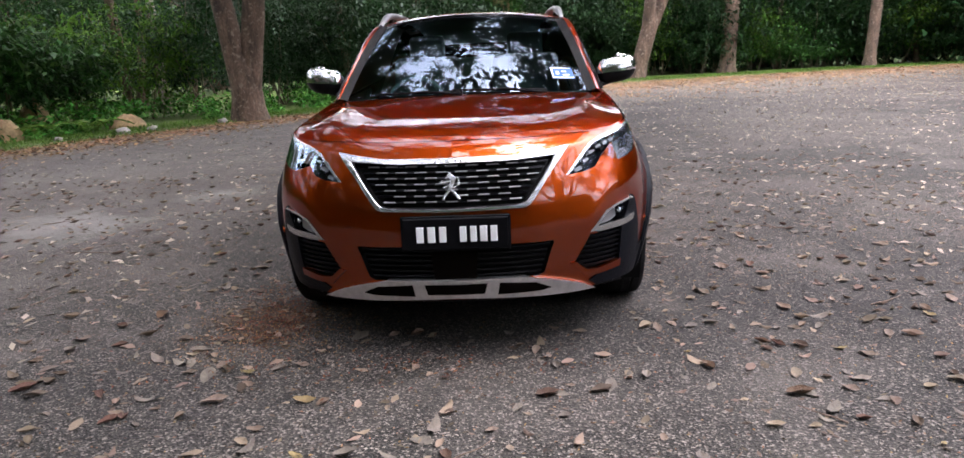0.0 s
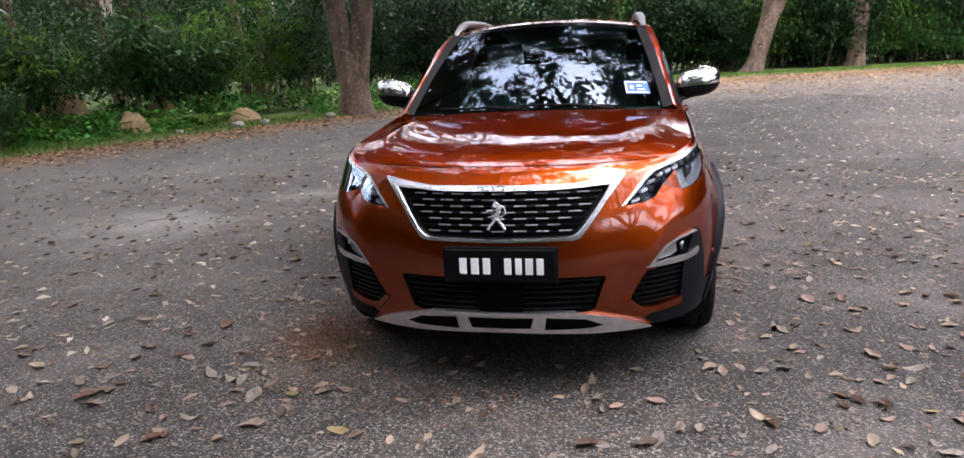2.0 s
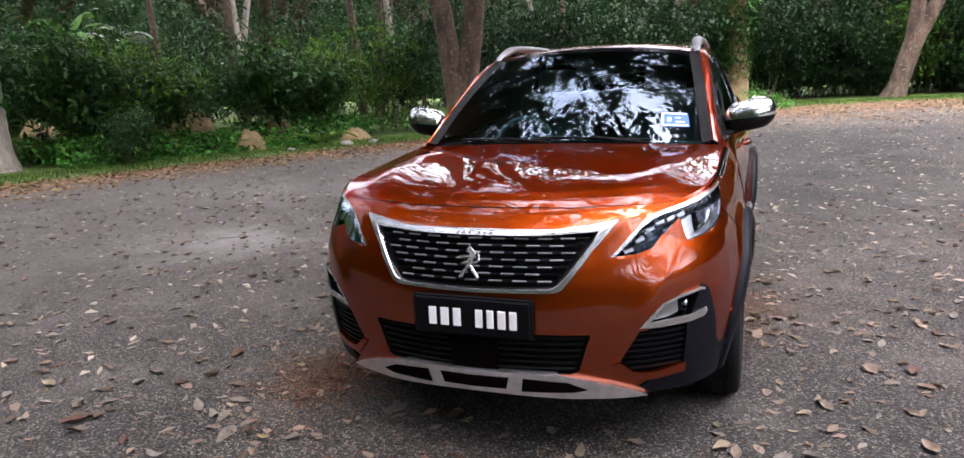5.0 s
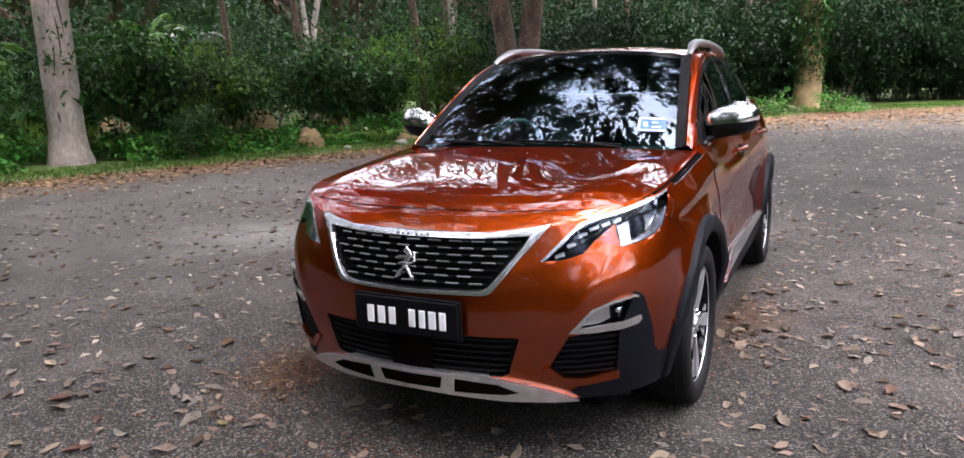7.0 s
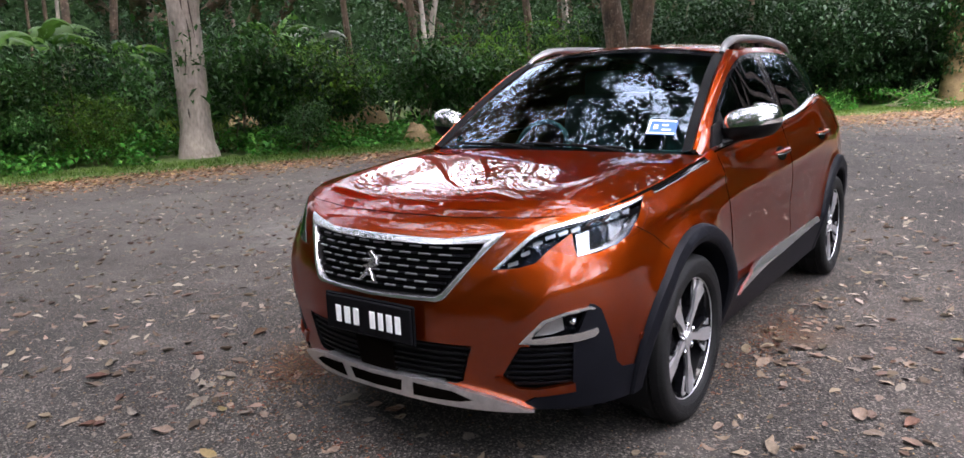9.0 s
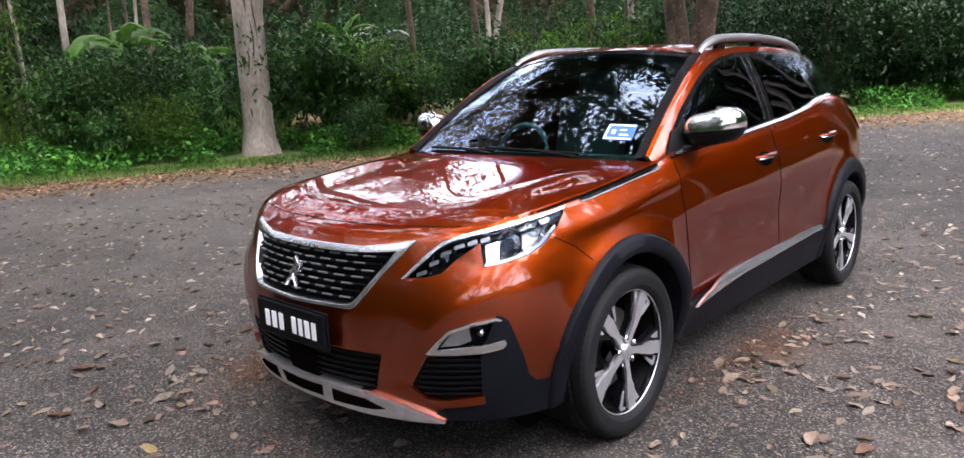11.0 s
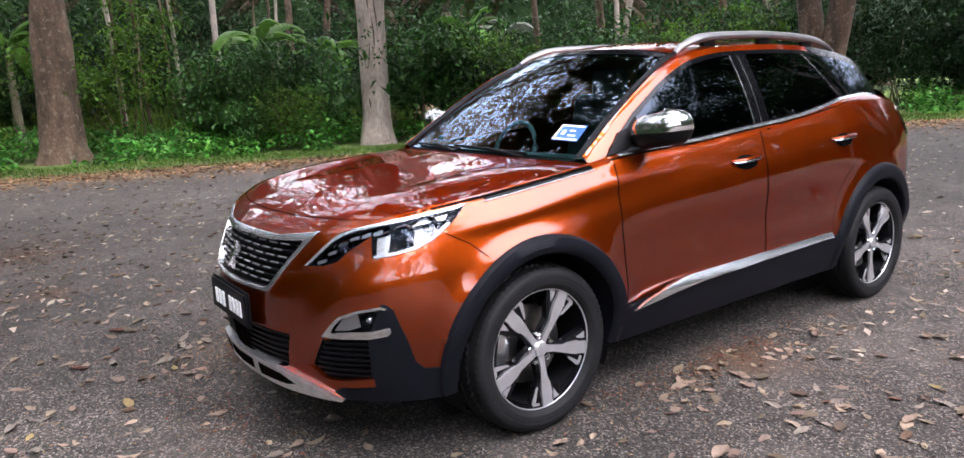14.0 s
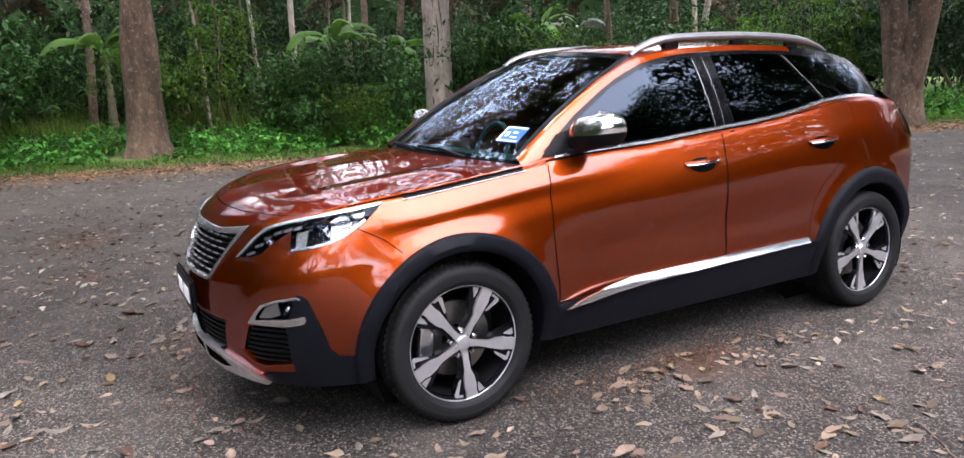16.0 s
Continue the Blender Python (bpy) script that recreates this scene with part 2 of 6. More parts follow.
    asphalt = blend("MIX", far_dust.outputs["Result"], asphalt, powder)
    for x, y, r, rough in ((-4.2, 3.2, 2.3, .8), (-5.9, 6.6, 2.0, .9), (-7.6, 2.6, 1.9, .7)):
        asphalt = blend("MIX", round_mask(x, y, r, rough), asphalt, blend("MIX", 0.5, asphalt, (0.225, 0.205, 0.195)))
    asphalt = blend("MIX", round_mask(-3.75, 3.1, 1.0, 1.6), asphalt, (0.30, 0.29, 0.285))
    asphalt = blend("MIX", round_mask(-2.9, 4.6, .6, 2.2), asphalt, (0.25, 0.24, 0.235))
    for x, y, r in ((-5.0, -.5, .55), (-1.05, .55, .40), (.95, 2.2, .35), (-3.2, -.5, .3)):
        asphalt = blend("MIX", round_mask(x, y, r, 4.0), asphalt, (0.085, 0.045, 0.022))
    litter = ramp(noise_of(9.0), (0.35, (0.085, 0.052, 0.030)), (0.65, (0.20, 0.128, 0.074)))
    lawn = ramp(noise_of(3.0), (0.3, (0.058, 0.098, 0.017)), (0.7, (0.105, 0.155, 0.030)))
    rag = n.new("ShaderNodeMath")
    rag.operation = "MULTIPLY_ADD"
    l.new(noise_of(0.9), rag.inputs[0])
    rag.inputs[1].default_value = 2.4
    far_on = n.new("ShaderNodeSeparateXYZ")
    l.new(co.outputs["Object"], far_on.inputs["Vector"])
    wider = n.new("ShaderNodeMapRange")
    wider.inputs["From Min"].default_value, wider.inputs["From Max"].default_value, wider.inputs["To Max"].default_value = 18.0, 27.0, 1.6
    l.new(far_on.outputs["Y"], wider.inputs["Value"])
    edge = n.new("ShaderNodeMath")
    edge.operation = "ADD"
    l.new(side.outputs["Fac"], edge.inputs[0]), l.new(wider.outputs["Result"], edge.inputs[1])
    l.new(edge.outputs["Value"], rag.inputs[2])

    rag_lawn = n.new("ShaderNodeMath")
    rag_lawn.operation = "SUBTRACT"
    l.new(rag.outputs["Value"], rag_lawn.inputs[0]), l.new(wider.outputs["Result"], rag_lawn.inputs[1])

    def step(lo, hi, grass=False):
        r = n.new("ShaderNodeMapRange")
        r.inputs["From Min"].default_value, r.inputs["From Max"].default_value = lo, hi
        l.new((rag_lawn if grass else rag).outputs["Value"], r.inputs["Value"])
        return r.outputs["Result"]
    asphalt = blend("MULTIPLY", 1.0, asphalt, (0.80, 0.78, 0.74))
    asphalt = blend("MIX", step(-1.3, 1.0), asphalt, litter)
    whole = blend("MIX", step(1.0, 1.5, True), asphalt, lawn)
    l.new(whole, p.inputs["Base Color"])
    b = n.new("ShaderNodeBump")
    b.inputs["Strength"].default_value, b.inputs["Distance"].default_value = 0.8, 0.006
    l.new(chips.outputs["Distance"], b.inputs["Height"])
    l.new(b.outputs["Normal"], p.inputs["Normal"])
    return m


GROUND = ground_material()

# ---- mesh helpers ----
def finish(bm, name, material, angle=0.6):
    for f in bm.faces:
        f.smooth = True
    for e in bm.edges:
        if len(e.link_faces) == 2 and e.calc_face_angle(0) > angle:
            e.smooth = False
    me = bpy.data.meshes.new(name)
    bm.to_mesh(me)
    bm.free()
    me.materials.append(material)
    return me


def part(name, bm, material, parent=None, label="", angle=0.6):
    me = bm if isinstance(bm, bpy.types.Mesh) else finish(bm, name, material, angle)
    ob = new(name, me)
    ob.parent = parent
    return tagged(ob, label=label)


def grid(points, closed=False):
    """A bmesh over a 2D array of places."""
    points = np.asarray(points, float)
    bm = bmesh.new()
    rows = [[bm.verts.new(p) for p in r] for r in points]
    for a, b in zip(rows, rows[1:] + ([rows[0]] if closed else [])):
        for i in range(len(a) - 1):
            bm.faces.new((a[i], a[i + 1], b[i + 1], b[i]))
    bmesh.ops.remove_doubles(bm, verts=bm.verts[:], dist=1e-5)
    bmesh.ops.recalc_face_normals(bm, faces=bm.faces[:])
    return bm


def tube(line, radii, sides=8, cap=True, flat=1.0):
    """A swept round bar along a line of places."""
    line = [Vector(p) for p in line]
    radii = radii if hasattr(radii, "__len__") else [radii] * len(line)
    bm = bmesh.new()
    rings = []
    for i, p in enumerate(line):
        t = (line[min(i + 1, len(line) - 1)] - line[max(i - 1, 0)]).normalized()
        a = t.cross(Vector((0, 0, 1)) if abs(t.z) < 0.9 else Vector((0, 1, 0))).normalized()
        b = t.cross(a)
        rings.append([bm.verts.new(p + float(radii[i]) * (math.cos(k * math.tau / sides) * a + flat * math.sin(k * math.tau / sides) * b)) for k in range(sides)])
    for r0, r1 in zip(rings, rings[1:]):
        for k in range(sides):
            bm.faces.new((r0[k], r0[(k + 1) % sides], r1[(k + 1) % sides], r1[k]))
    if cap:
        bm.faces.new(rings[0]), bm.faces.new(rings[-1])
    bmesh.ops.recalc_face_normals(bm, faces=bm.faces[:])
    return bm


def lathe(profile, steps=48, axis_x=True):
    """A turned body: profile of (along the axle, radius)."""
    ring = [[(a, r * math.cos(k * math.tau / steps), r * math.sin(k * math.tau / steps)) for a, r in profile] for k in range(steps)]
    return grid(ring, closed=True)


def block(size, centre=(0, 0, 0), bevel=0.0, segments=2, turn=None):
    bm = bmesh.new()
    bmesh.ops.create_cube(bm, size=1, matrix=Matrix.Translation(centre) @ (turn or Matrix()) @ Matrix.Diagonal((*size, 1)))
    if bevel:
        bmesh.ops.bevel(bm, geom=bm.edges[:], offset=bevel, segments=segments, affect="EDGES", profile=0.5)
    return bm


def plate(outline, depth, bevel=0.0):
    """A flat outline in x, z with a thickness along y."""
    bm = bmesh.new()
    f = bm.faces.new([bm.verts.new((x, 0, z)) for x, z in outline])
    r = bmesh.ops.extrude_face_region(bm, geom=[f])
    bmesh.ops.translate(bm, vec=(0, depth, 0), verts=[v for v in r["geom"] if isinstance(v, bmesh.types.BMVert)])
    bmesh.ops.recalc_face_normals(bm, faces=bm.faces[:])
    if bevel:
        bmesh.ops.bevel(bm, geom=bm.edges[:], offset=bevel, segments=1, affect="EDGES")
    return bm


def patch(outline, place, off, depth, cell=0.03, cell_v=None, side=1):
    """A panel that lies on a curved skin: an outline in the skin's own two measures, cut fine, laid on with its edge turned in."""
    bm = bmesh.new()
    f = bm.faces.new([bm.verts.new((u, v, 0)) for u, v in outline])
    bmesh.ops.triangulate(bm, faces=[f])
    o = np.array(outline)
    for axis, c in ((0, cell), (1, cell_v or cell)):
        for k in np.arange(math.floor(o[:, axis].min() / c) * c + 0.0, o[:, axis].max(), c):
            no = (1, 0, 0) if axis == 0 else (0, 1, 0)
            bmesh.ops.bisect_plane(bm, geom=bm.verts[:] + bm.edges[:] + bm.faces[:], dist=1e-5, plane_co=(k, 0, 0) if axis == 0 else (0, k, 0), plane_no=no)
    bmesh.ops.dissolve_degenerate(bm, dist=1e-5, edges=bm.edges[:])
    keep = {v: tuple(v.co.xy) for v in bm.verts}
    rim = [e for e in bm.edges if len(e.link_faces) == 1]
    r = bmesh.ops.extrude_edge_only(bm, edges=rim)
    outer = [v for v in r["geom"] if isinstance(v, bmesh.types.BMVert)]
    low = {v: tuple(v.co.xy) for v in outer}
    for table, o2 in ((keep, off), (low, off - depth)):
        for v, (a, b) in table.items():
            q = place(a, b, o2)
            v.co = (q[0] * side, q[1], q[2])
    bmesh.ops.recalc_face_normals(bm, faces=bm.faces[:])
    return bm


def both(half):
    """A half outline from the middle outwards and back to the middle, mirrored into a whole one."""
    return list(half) + [(-u, v) for u, v in reversed(half) if u > 1e-6]


def on_skin(u, v, off):
    q = skin(abs(u), v, off)
    return (math.copysign(1, u) * float(q[0]) if u else 0.0, float(q[1]), float(q[2]))


def quads_mesh(name, quads, material, extra=None):
    """One mesh of many loose four-sided leaves: an array n x 4 x 3."""
    quads = np.asarray(quads, np.float32)
    n = len(quads)
    me = bpy.data.meshes.new(name)
    me.vertices.add(4 * n), me.loops.add(4 * n), me.polygons.add(n)
    me.vertices.foreach_set("co", quads.reshape(-1))
    me.loops.foreach_set("vertex_index", np.arange(4 * n, dtype=np.int32))
    me.polygons.foreach_set("loop_start", np.arange(0, 4 * n, 4, dtype=np.int32))
    me.update(calc_edges=True)
    me.materials.append(material)
    return me


def leaves(centres, length, width, rng, droop=0.3, spread=0.35, up=0.0):
    """Leaf blades round the centres: pointed, folded along the rib, pointing all ways but mostly out and down."""
    n = len(centres)
    az, el = rng.uniform(0, math.tau, n), rng.normal(-droop, 0.5, n) + up
    d = np.stack([np.cos(az) * np.cos(el), np.sin(az) * np.cos(el), np.sin(el)], 1)
    side = np.stack([-np.sin(az), np.cos(az), rng.normal(0, 0.5, n)], 1)
    side /= np.linalg.norm(side, axis=1)[:, None]
    nrm = np.cross(d, side)
    L = (length * rng.uniform(0.55, 1.25, n))[:, None]
    W = L * (width / np.mean(length))
    fold = rng.uniform(0.05, 0.4, n)[:, None] * W
    mid = centres + d * L * 0.45
    return np.stack([centres, mid + side * W / 2 + nrm * fold, centres + d * L - nrm * fold * 0.6, mid - side * W / 2 + nrm * fold], 1)
# ---- the car's skin: a plan line round the body, leaning in towards its upper edge ----
def spline(xs, ys):
    """A smooth monotone curve through a few stations."""
    xs, ys = np.array(xs, float), np.array(ys, float)
    h, d = np.diff(xs), np.diff(ys) / np.diff(xs)
    m = np.concatenate([[d[0]], np.where(d[1:] * d[:-1] > 0, 2 * d[1:] * d[:-1] / np.where(d[1:] + d[:-1] == 0, 1, d[1:] + d[:-1]), 0), [d[-1]]])

    def f(x):
        x = np.clip(np.asarray(x, float), xs[0], xs[-1])
        i = np.clip(np.searchsorted(xs, x) - 1, 0, len(h) - 1)
        u = (x - xs[i]) / h[i]
        return ((1 + 2 * u) * (1 - u) ** 2 * ys[i] + u * (1 - u) ** 2 * h[i] * m[i]
                + u * u * (3 - 2 * u) * ys[i + 1] + u * u * (u - 1) * h[i] * m[i + 1])
    return f


PLAN_X = [0, .15, .30, .46, .59, .695, .785, .835, .860, .878, .884, .886, .886, .886, .884, .864, .812, .70, .48, 0]
PLAN_Y = [-.012, -.002, .022, .075, .132, .210, .306, .395, .476, .62, .80, 1.0, 1.6, 2.4, 3.2, 3.8, 4.10, 4.29, 4.39, 4.44]
PLAN_S = np.concatenate([[0], np.cumsum(np.hypot(np.diff(PLAN_X), np.diff(PLAN_Y)))])
plan_x, plan_y = spline(PLAN_S, PLAN_X), spline(PLAN_S, PLAN_Y)
S_END = float(PLAN_S[-1])
s_of_y = spline(PLAN_Y, PLAN_S)
# height of the upper edge along the plan line: hood edge, wing, belt line, tail
edge_z = spline(s_of_y([-.012, .022, .075, .21, .31, .50, .80, 1.30, 1.5, 2.0, 2.4, 2.8, 3.15, 3.35, 3.7, 4.1, 4.45]),
                [.868, .876, .893, .925, .945, .972, 1.000, 1.052, 1.070, 1.092, 1.120, 1.148, 1.190, 1.222, 1.236, 1.200, 1.180])
lean = spline([0, .015, .04, .11, .16, .24, .36, 1.2], [.112, .093, .080, .050, .030, .010, 0, 0])
tuck = spline([.15, .25, .34, .46, .58, 1.3], [.082, .048, .026, .008, 0, 0])
front_more = spline(s_of_y([-.012, .13, .62, 3.0, 4.0, 4.45]), [.92, .98, .92, .95, 1.2, 1.2])


def swell(s, z):
    """Flares over the wheels, hollow in the doors, ridge from lamp to door."""
    y = plan_y(s)
    side = np.clip((s - .95) / .25, 0, 1)
    out = 0
    for yc in (.93, 3.607):
        r = np.hypot(y - yc, z - .34)
        out = out + (.012 * np.exp(-((r - .44) / .13) ** 2) + .019 * np.exp(-((r - .445) / .062) ** 2)) * np.clip((z - .3) / .2, 0, 1)
    out = out - .014 * np.exp(-((z - .66 - .03 * (y - 2.2)) / .13) ** 2) * np.clip((y - 1.35) / .35, 0, 1) * np.clip((3.25 - y) / .3, 0, 1)
    fall = edge_z(s) - .100 - z
    out = out + .013 * np.exp(-(fall / np.where(fall > 0, .030, .055)) ** 2) * np.clip((y - .45) / .3, 0, 1) * np.exp(-(np.maximum(y - 1.2, 0) / .55) ** 2)
    cheek = s - .60 - .72 * (z - .55)
    fold = .013 * np.exp(-(cheek / np.where(cheek < 0, .055, .17)) ** 2) * np.exp(-((z - .68) / .12) ** 2) * np.clip((s - .42) / .12, 0, 1) * np.clip((1.05 - s) / .2, 0, 1)
    return out * side + fold


def skin(s, z, off=0.0):
    s, z = np.asarray(s, float), np.asarray(z, float)
    e = 1e-3
    tx, ty = plan_x(s + e) - plan_x(s - e), plan_y(s + e) - plan_y(s - e)
    n = np.hypot(tx, ty) + 1e-12
    nx, ny = ty / n, -tx / n
    inset = lean(np.maximum(edge_z(s) - z, 0)) * front_more(s) + tuck(z) - swell(s, z) - off
    return np.stack([plan_x(s) - nx * inset, plan_y(s) - ny * inset, z + 0 * s], -1)


S_GRID = np.linspace(0, S_END, 1200)


def at_y(y, z):
    """Place on the flank of the skin, by its distance from the nose."""
    return float(s_of_y(y)), z

# ---- the car ----
car = tagged(new("car"), "copper-orange sport utility car parked on leaf-strewn asphalt", "car")
car.matrix_world = pose(-0.006, 0, 0, 0, 0, 0.4)
WHEELS = ((0.927, 0.47), (3.602, 0.49))
AXLE_Z, TYRE_R = 0.346, 0.348


def flank(pairs):
    return [at_y(y, z) for y, z in pairs]


def arch(yc, r, a0=-14, a1=194, steps=40, zc=0.350):
    return [at_y(yc + r * math.cos(radians(a)), zc + r * math.sin(radians(a))) for a in np.linspace(a0, a1, steps)]


GRILLE = both([(0, .842), (.266, .842), (.470, .853), (.455, .830), (.395, .765), (.331, .694), (.312, .676), (.290, .667), (0, .662)])
LOW_GRILLE = both([(0, .505), (.200, .505), (.432, .502), (.418, .47), (.388, .365), (.36, .352), (0, .352)])
LAMP = [(.500, .768), (.60, .776), (.665, .792), (.715, .832), (.806, .884), (.806, .850), (.812, .806), (.90, .816), (.985, .832), (1.06, .858),
        (1.14, .905), (1.232, .974), (1.13, .963), (1.03, .955), (.90, .940), (.808, .926), (.73, .912), (.655, .890), (.582, .842), (.535, .800)]
FOG = [(.596, .518), (.640, .565), (.680, .604), (.764, .630), (.842, .643), (.860, .632), (.876, .545), (.86, .535), (.80, .524), (.70, .518)]
INTAKE = [(.600, .508), (.790, .516), (.792, .362), (.66, .344), (.583, .350), (.530, .392)]
DOOR_FRONT = flank([(1.42, 1.058), (1.392, .92), (1.386, .75), (1.402, .44), (2.44, .465), (2.444, .62), (2.446, .86), (2.462, 1.0), (2.482, 1.122),
                    (2.2, 1.102), (1.9, 1.084), (1.6, 1.07)])
DOOR_REAR = flank([(2.490, 1.122), (2.470, 1.0), (2.454, .86), (2.452, .62), (2.448, .465), (3.09, .475), (3.085, .56), (3.12, .68), (3.185, .775), (3.29, .86),
                   (3.40, .93), (3.47, 1.0), (3.515, 1.09), (3.53, 1.215), (3.4, 1.215), (3.2, 1.186), (3.0, 1.160), (2.75, 1.136)])


def inside(poly, s, z):
    hit = np.zeros(s.shape, bool)
    for (x0, y0), (x1, y1) in zip(poly, poly[1:] + poly[:1]):
        cross = ((y0 > z) != (y1 > z)) & (s < (x1 - x0) * (z - y0) / (y1 - y0 + 1e-12) + x0)
        hit ^= cross
    return hit


def to_edge(poly, s, z):
    """Nearest place on an outline, and how far off it is."""
    best, bs, bz = np.full(s.shape, 9.0), s.copy(), z.copy()
    for (x0, y0), (x1, y1) in zip(poly, poly[1:] + poly[:1]):
        dx, dy = x1 - x0, y1 - y0
        t = np.clip(((s - x0) * dx + (z - y0) * dy) / (dx * dx + dy * dy + 1e-12), 0, 1)
        px, py = x0 + t * dx, y0 + t * dy
        d = np.hypot(s - px, z - py)
        near = d < best
        best, bs, bz = np.where(near, d, best), np.where(near, px, bs), np.where(near, py, bz)
    return best, bs, bz


def body_shell():
    """Painted skin round the car, with the openings cut out of it."""
    half = np.concatenate([np.arange(0, 1.6, .0125), np.linspace(1.6, S_END, 150)])
    rows = np.linspace(0, 1, 64) ** 0.92
    S, V = np.meshgrid(half, rows)
    Z = .262 + (edge_z(S) - .262) * V
    holes = [GRILLE, LOW_GRILLE, LAMP, FOG, INTAKE]
    holes += [arch(y, r - .035) + [at_y(y - r * .9, .1), ] for y, r in WHEELS]
    gone = np.zeros((S.shape[0] - 1, S.shape[1] - 1), bool)
    for h in holes:
        d, hs, hz = to_edge(h, S, Z)
        snap = d < .0085
        S, Z = np.where(snap, hs, S), np.where(snap, hz, Z)
        gone |= inside(h, (S[1:, 1:] + S[:-1, :-1] + S[1:, :-1] + S[:-1, 1:]) / 4, (Z[1:, 1:] + Z[:-1, :-1] + Z[1:, :-1] + Z[:-1, 1:]) / 4)
    P = skin(S, Z)
    bm = bmesh.new()
    for sign in (1, -1):
        vs = [[bm.verts.new((sign * p[0], p[1], p[2])) for p in r] for r in P]
        for i in range(gone.shape[0]):
            for j in range(gone.shape[1]):
                if not gone[i, j]:
                    q = (vs[i][j], vs[i][j + 1], vs[i + 1][j + 1], vs[i + 1][j])
                    try:
                        bm.faces.new(q if sign > 0 else q[::-1])
                    except ValueError:
                        pass
    bmesh.ops.remove_doubles(bm, verts=bm.verts[:], dist=1e-4)
    bmesh.ops.delete(bm, geom=[v for v in bm.verts if not v.link_faces], context="VERTS")
    return bm


part("body", body_shell(), PAINT, car, "copper-orange metallic painted body", angle=1.2)

# hood: a skin stretched between nose, wings and cowl
S_CORNER, S_COWL = 0.808, float(s_of_y(1.30))


def upper_edge(s):
    q = skin(np.abs(s), edge_z(np.abs(s)))
    return np.stack([np.sign(s) * q[..., 0], q[..., 1], q[..., 2]], -1)


COWL_END = upper_edge(np.array(S_COWL))


def cowl(u):
    return np.stack([COWL_END[0] * u, COWL_END[1] - .17 * (1 - u * u), COWL_END[2] + .026 * (1 - u * u)], -1)


def hood_at(u, v, off=0.0):
    u, v = np.asarray(u, float), np.asarray(v, float)
    f, c = upper_edge(u * S_CORNER), cowl(u)
    r = upper_edge(S_CORNER + (S_COWL - S_CORNER) * v)
    lft = r * np.array([-1, 1, 1])
    k = ((u + 1) / 2)[..., None]
    w = v[..., None]
    f0, f1, c0, c1 = upper_edge(np.array(-S_CORNER)), upper_edge(np.array(S_CORNER)), cowl(np.array(-1.0)), cowl(np.array(1.0))
    p = (1 - w) * f + w * c + (1 - k) * lft + k * r - ((1 - k) * (1 - w) * f0 + k * (1 - w) * f1 + (1 - k) * w * c0 + k * w * c1)
    crown = .055 * (1 - (1 - v) ** 6) * (1 - v ** 1.6) * (1 - np.abs(u) ** 2.8)
    across = np.abs(u) - .70 - .10 * v
    rise, fall = np.clip((v - .04) / .5, 0, 1), np.clip((1 - v) / .35, 0, 1)
    ridge = .018 * np.exp(-(across / np.where(across < 0, .15, .13)) ** 2) * rise * rise * (3 - 2 * rise) * fall * fall * (3 - 2 * fall)
    p[..., 2] += crown + ridge + off
    return p


U, V = np.meshgrid(np.linspace(-1, 1, 161), np.linspace(0, 1, 70) ** 1.4)
part("hood", grid(hood_at(U, V)), PAINT, car, "copper-orange hood with two raised ridges")


def ribbon(a, b):
    """A thin strip between two lines of places."""
    return grid(np.stack([np.asarray(a), np.asarray(b)]))


uu = np.linspace(-.995, .995, 60)
vv = .012 + .097 * (1 - uu ** 2) ** 0.8
part("hood_gap", ribbon(hood_at(uu, vv, .0012), hood_at(uu, vv + .0055, .0012)), GAP, car)

# side of the cabin: from belt line to roof edge
belt_x = spline([1.28, 1.5, 2.0, 2.8, 3.3, 3.7, 3.95, 4.1], [.765, .783, .788, .780, .755, .705, .66, .62])
belt_z = lambda y: edge_z(s_of_y(y))
roof_x = spline([1.28, 1.5, 1.75, 2.0, 2.2, 2.5, 3.0, 3.5, 3.9, 4.1], [.755, .722, .690, .660, .640, .625, .615, .600, .575, .555])
roof_z = spline([1.28, 1.45, 1.65, 1.9, 2.13, 2.43, 2.8, 3.1, 3.5, 3.75, 3.95, 4.1], [1.056, 1.168, 1.290, 1.432, 1.508, 1.540, 1.547, 1.540, 1.505, 1.458, 1.375, 1.262])


def cabin_side(y, z, off=0.0):
    y, z = np.asarray(y, float), np.asarray(z, float)
    zb, zr = belt_z(y), np.maximum(roof_z(y), belt_z(y) + .004)
    q = np.clip((z - zb) / (zr - zb), 0, 1)
    h = zr - zb
    x = belt_x(y) + (roof_x(y) - belt_x(y)) * q ** 1.15 + .10 * h * q * (1 - q)
    return np.stack([x + off * .93, y + 0 * z, z + off * .35], -1)


def on_cabin(u, v, off):
    return tuple(float(c) for c in cabin_side(u, v, off))


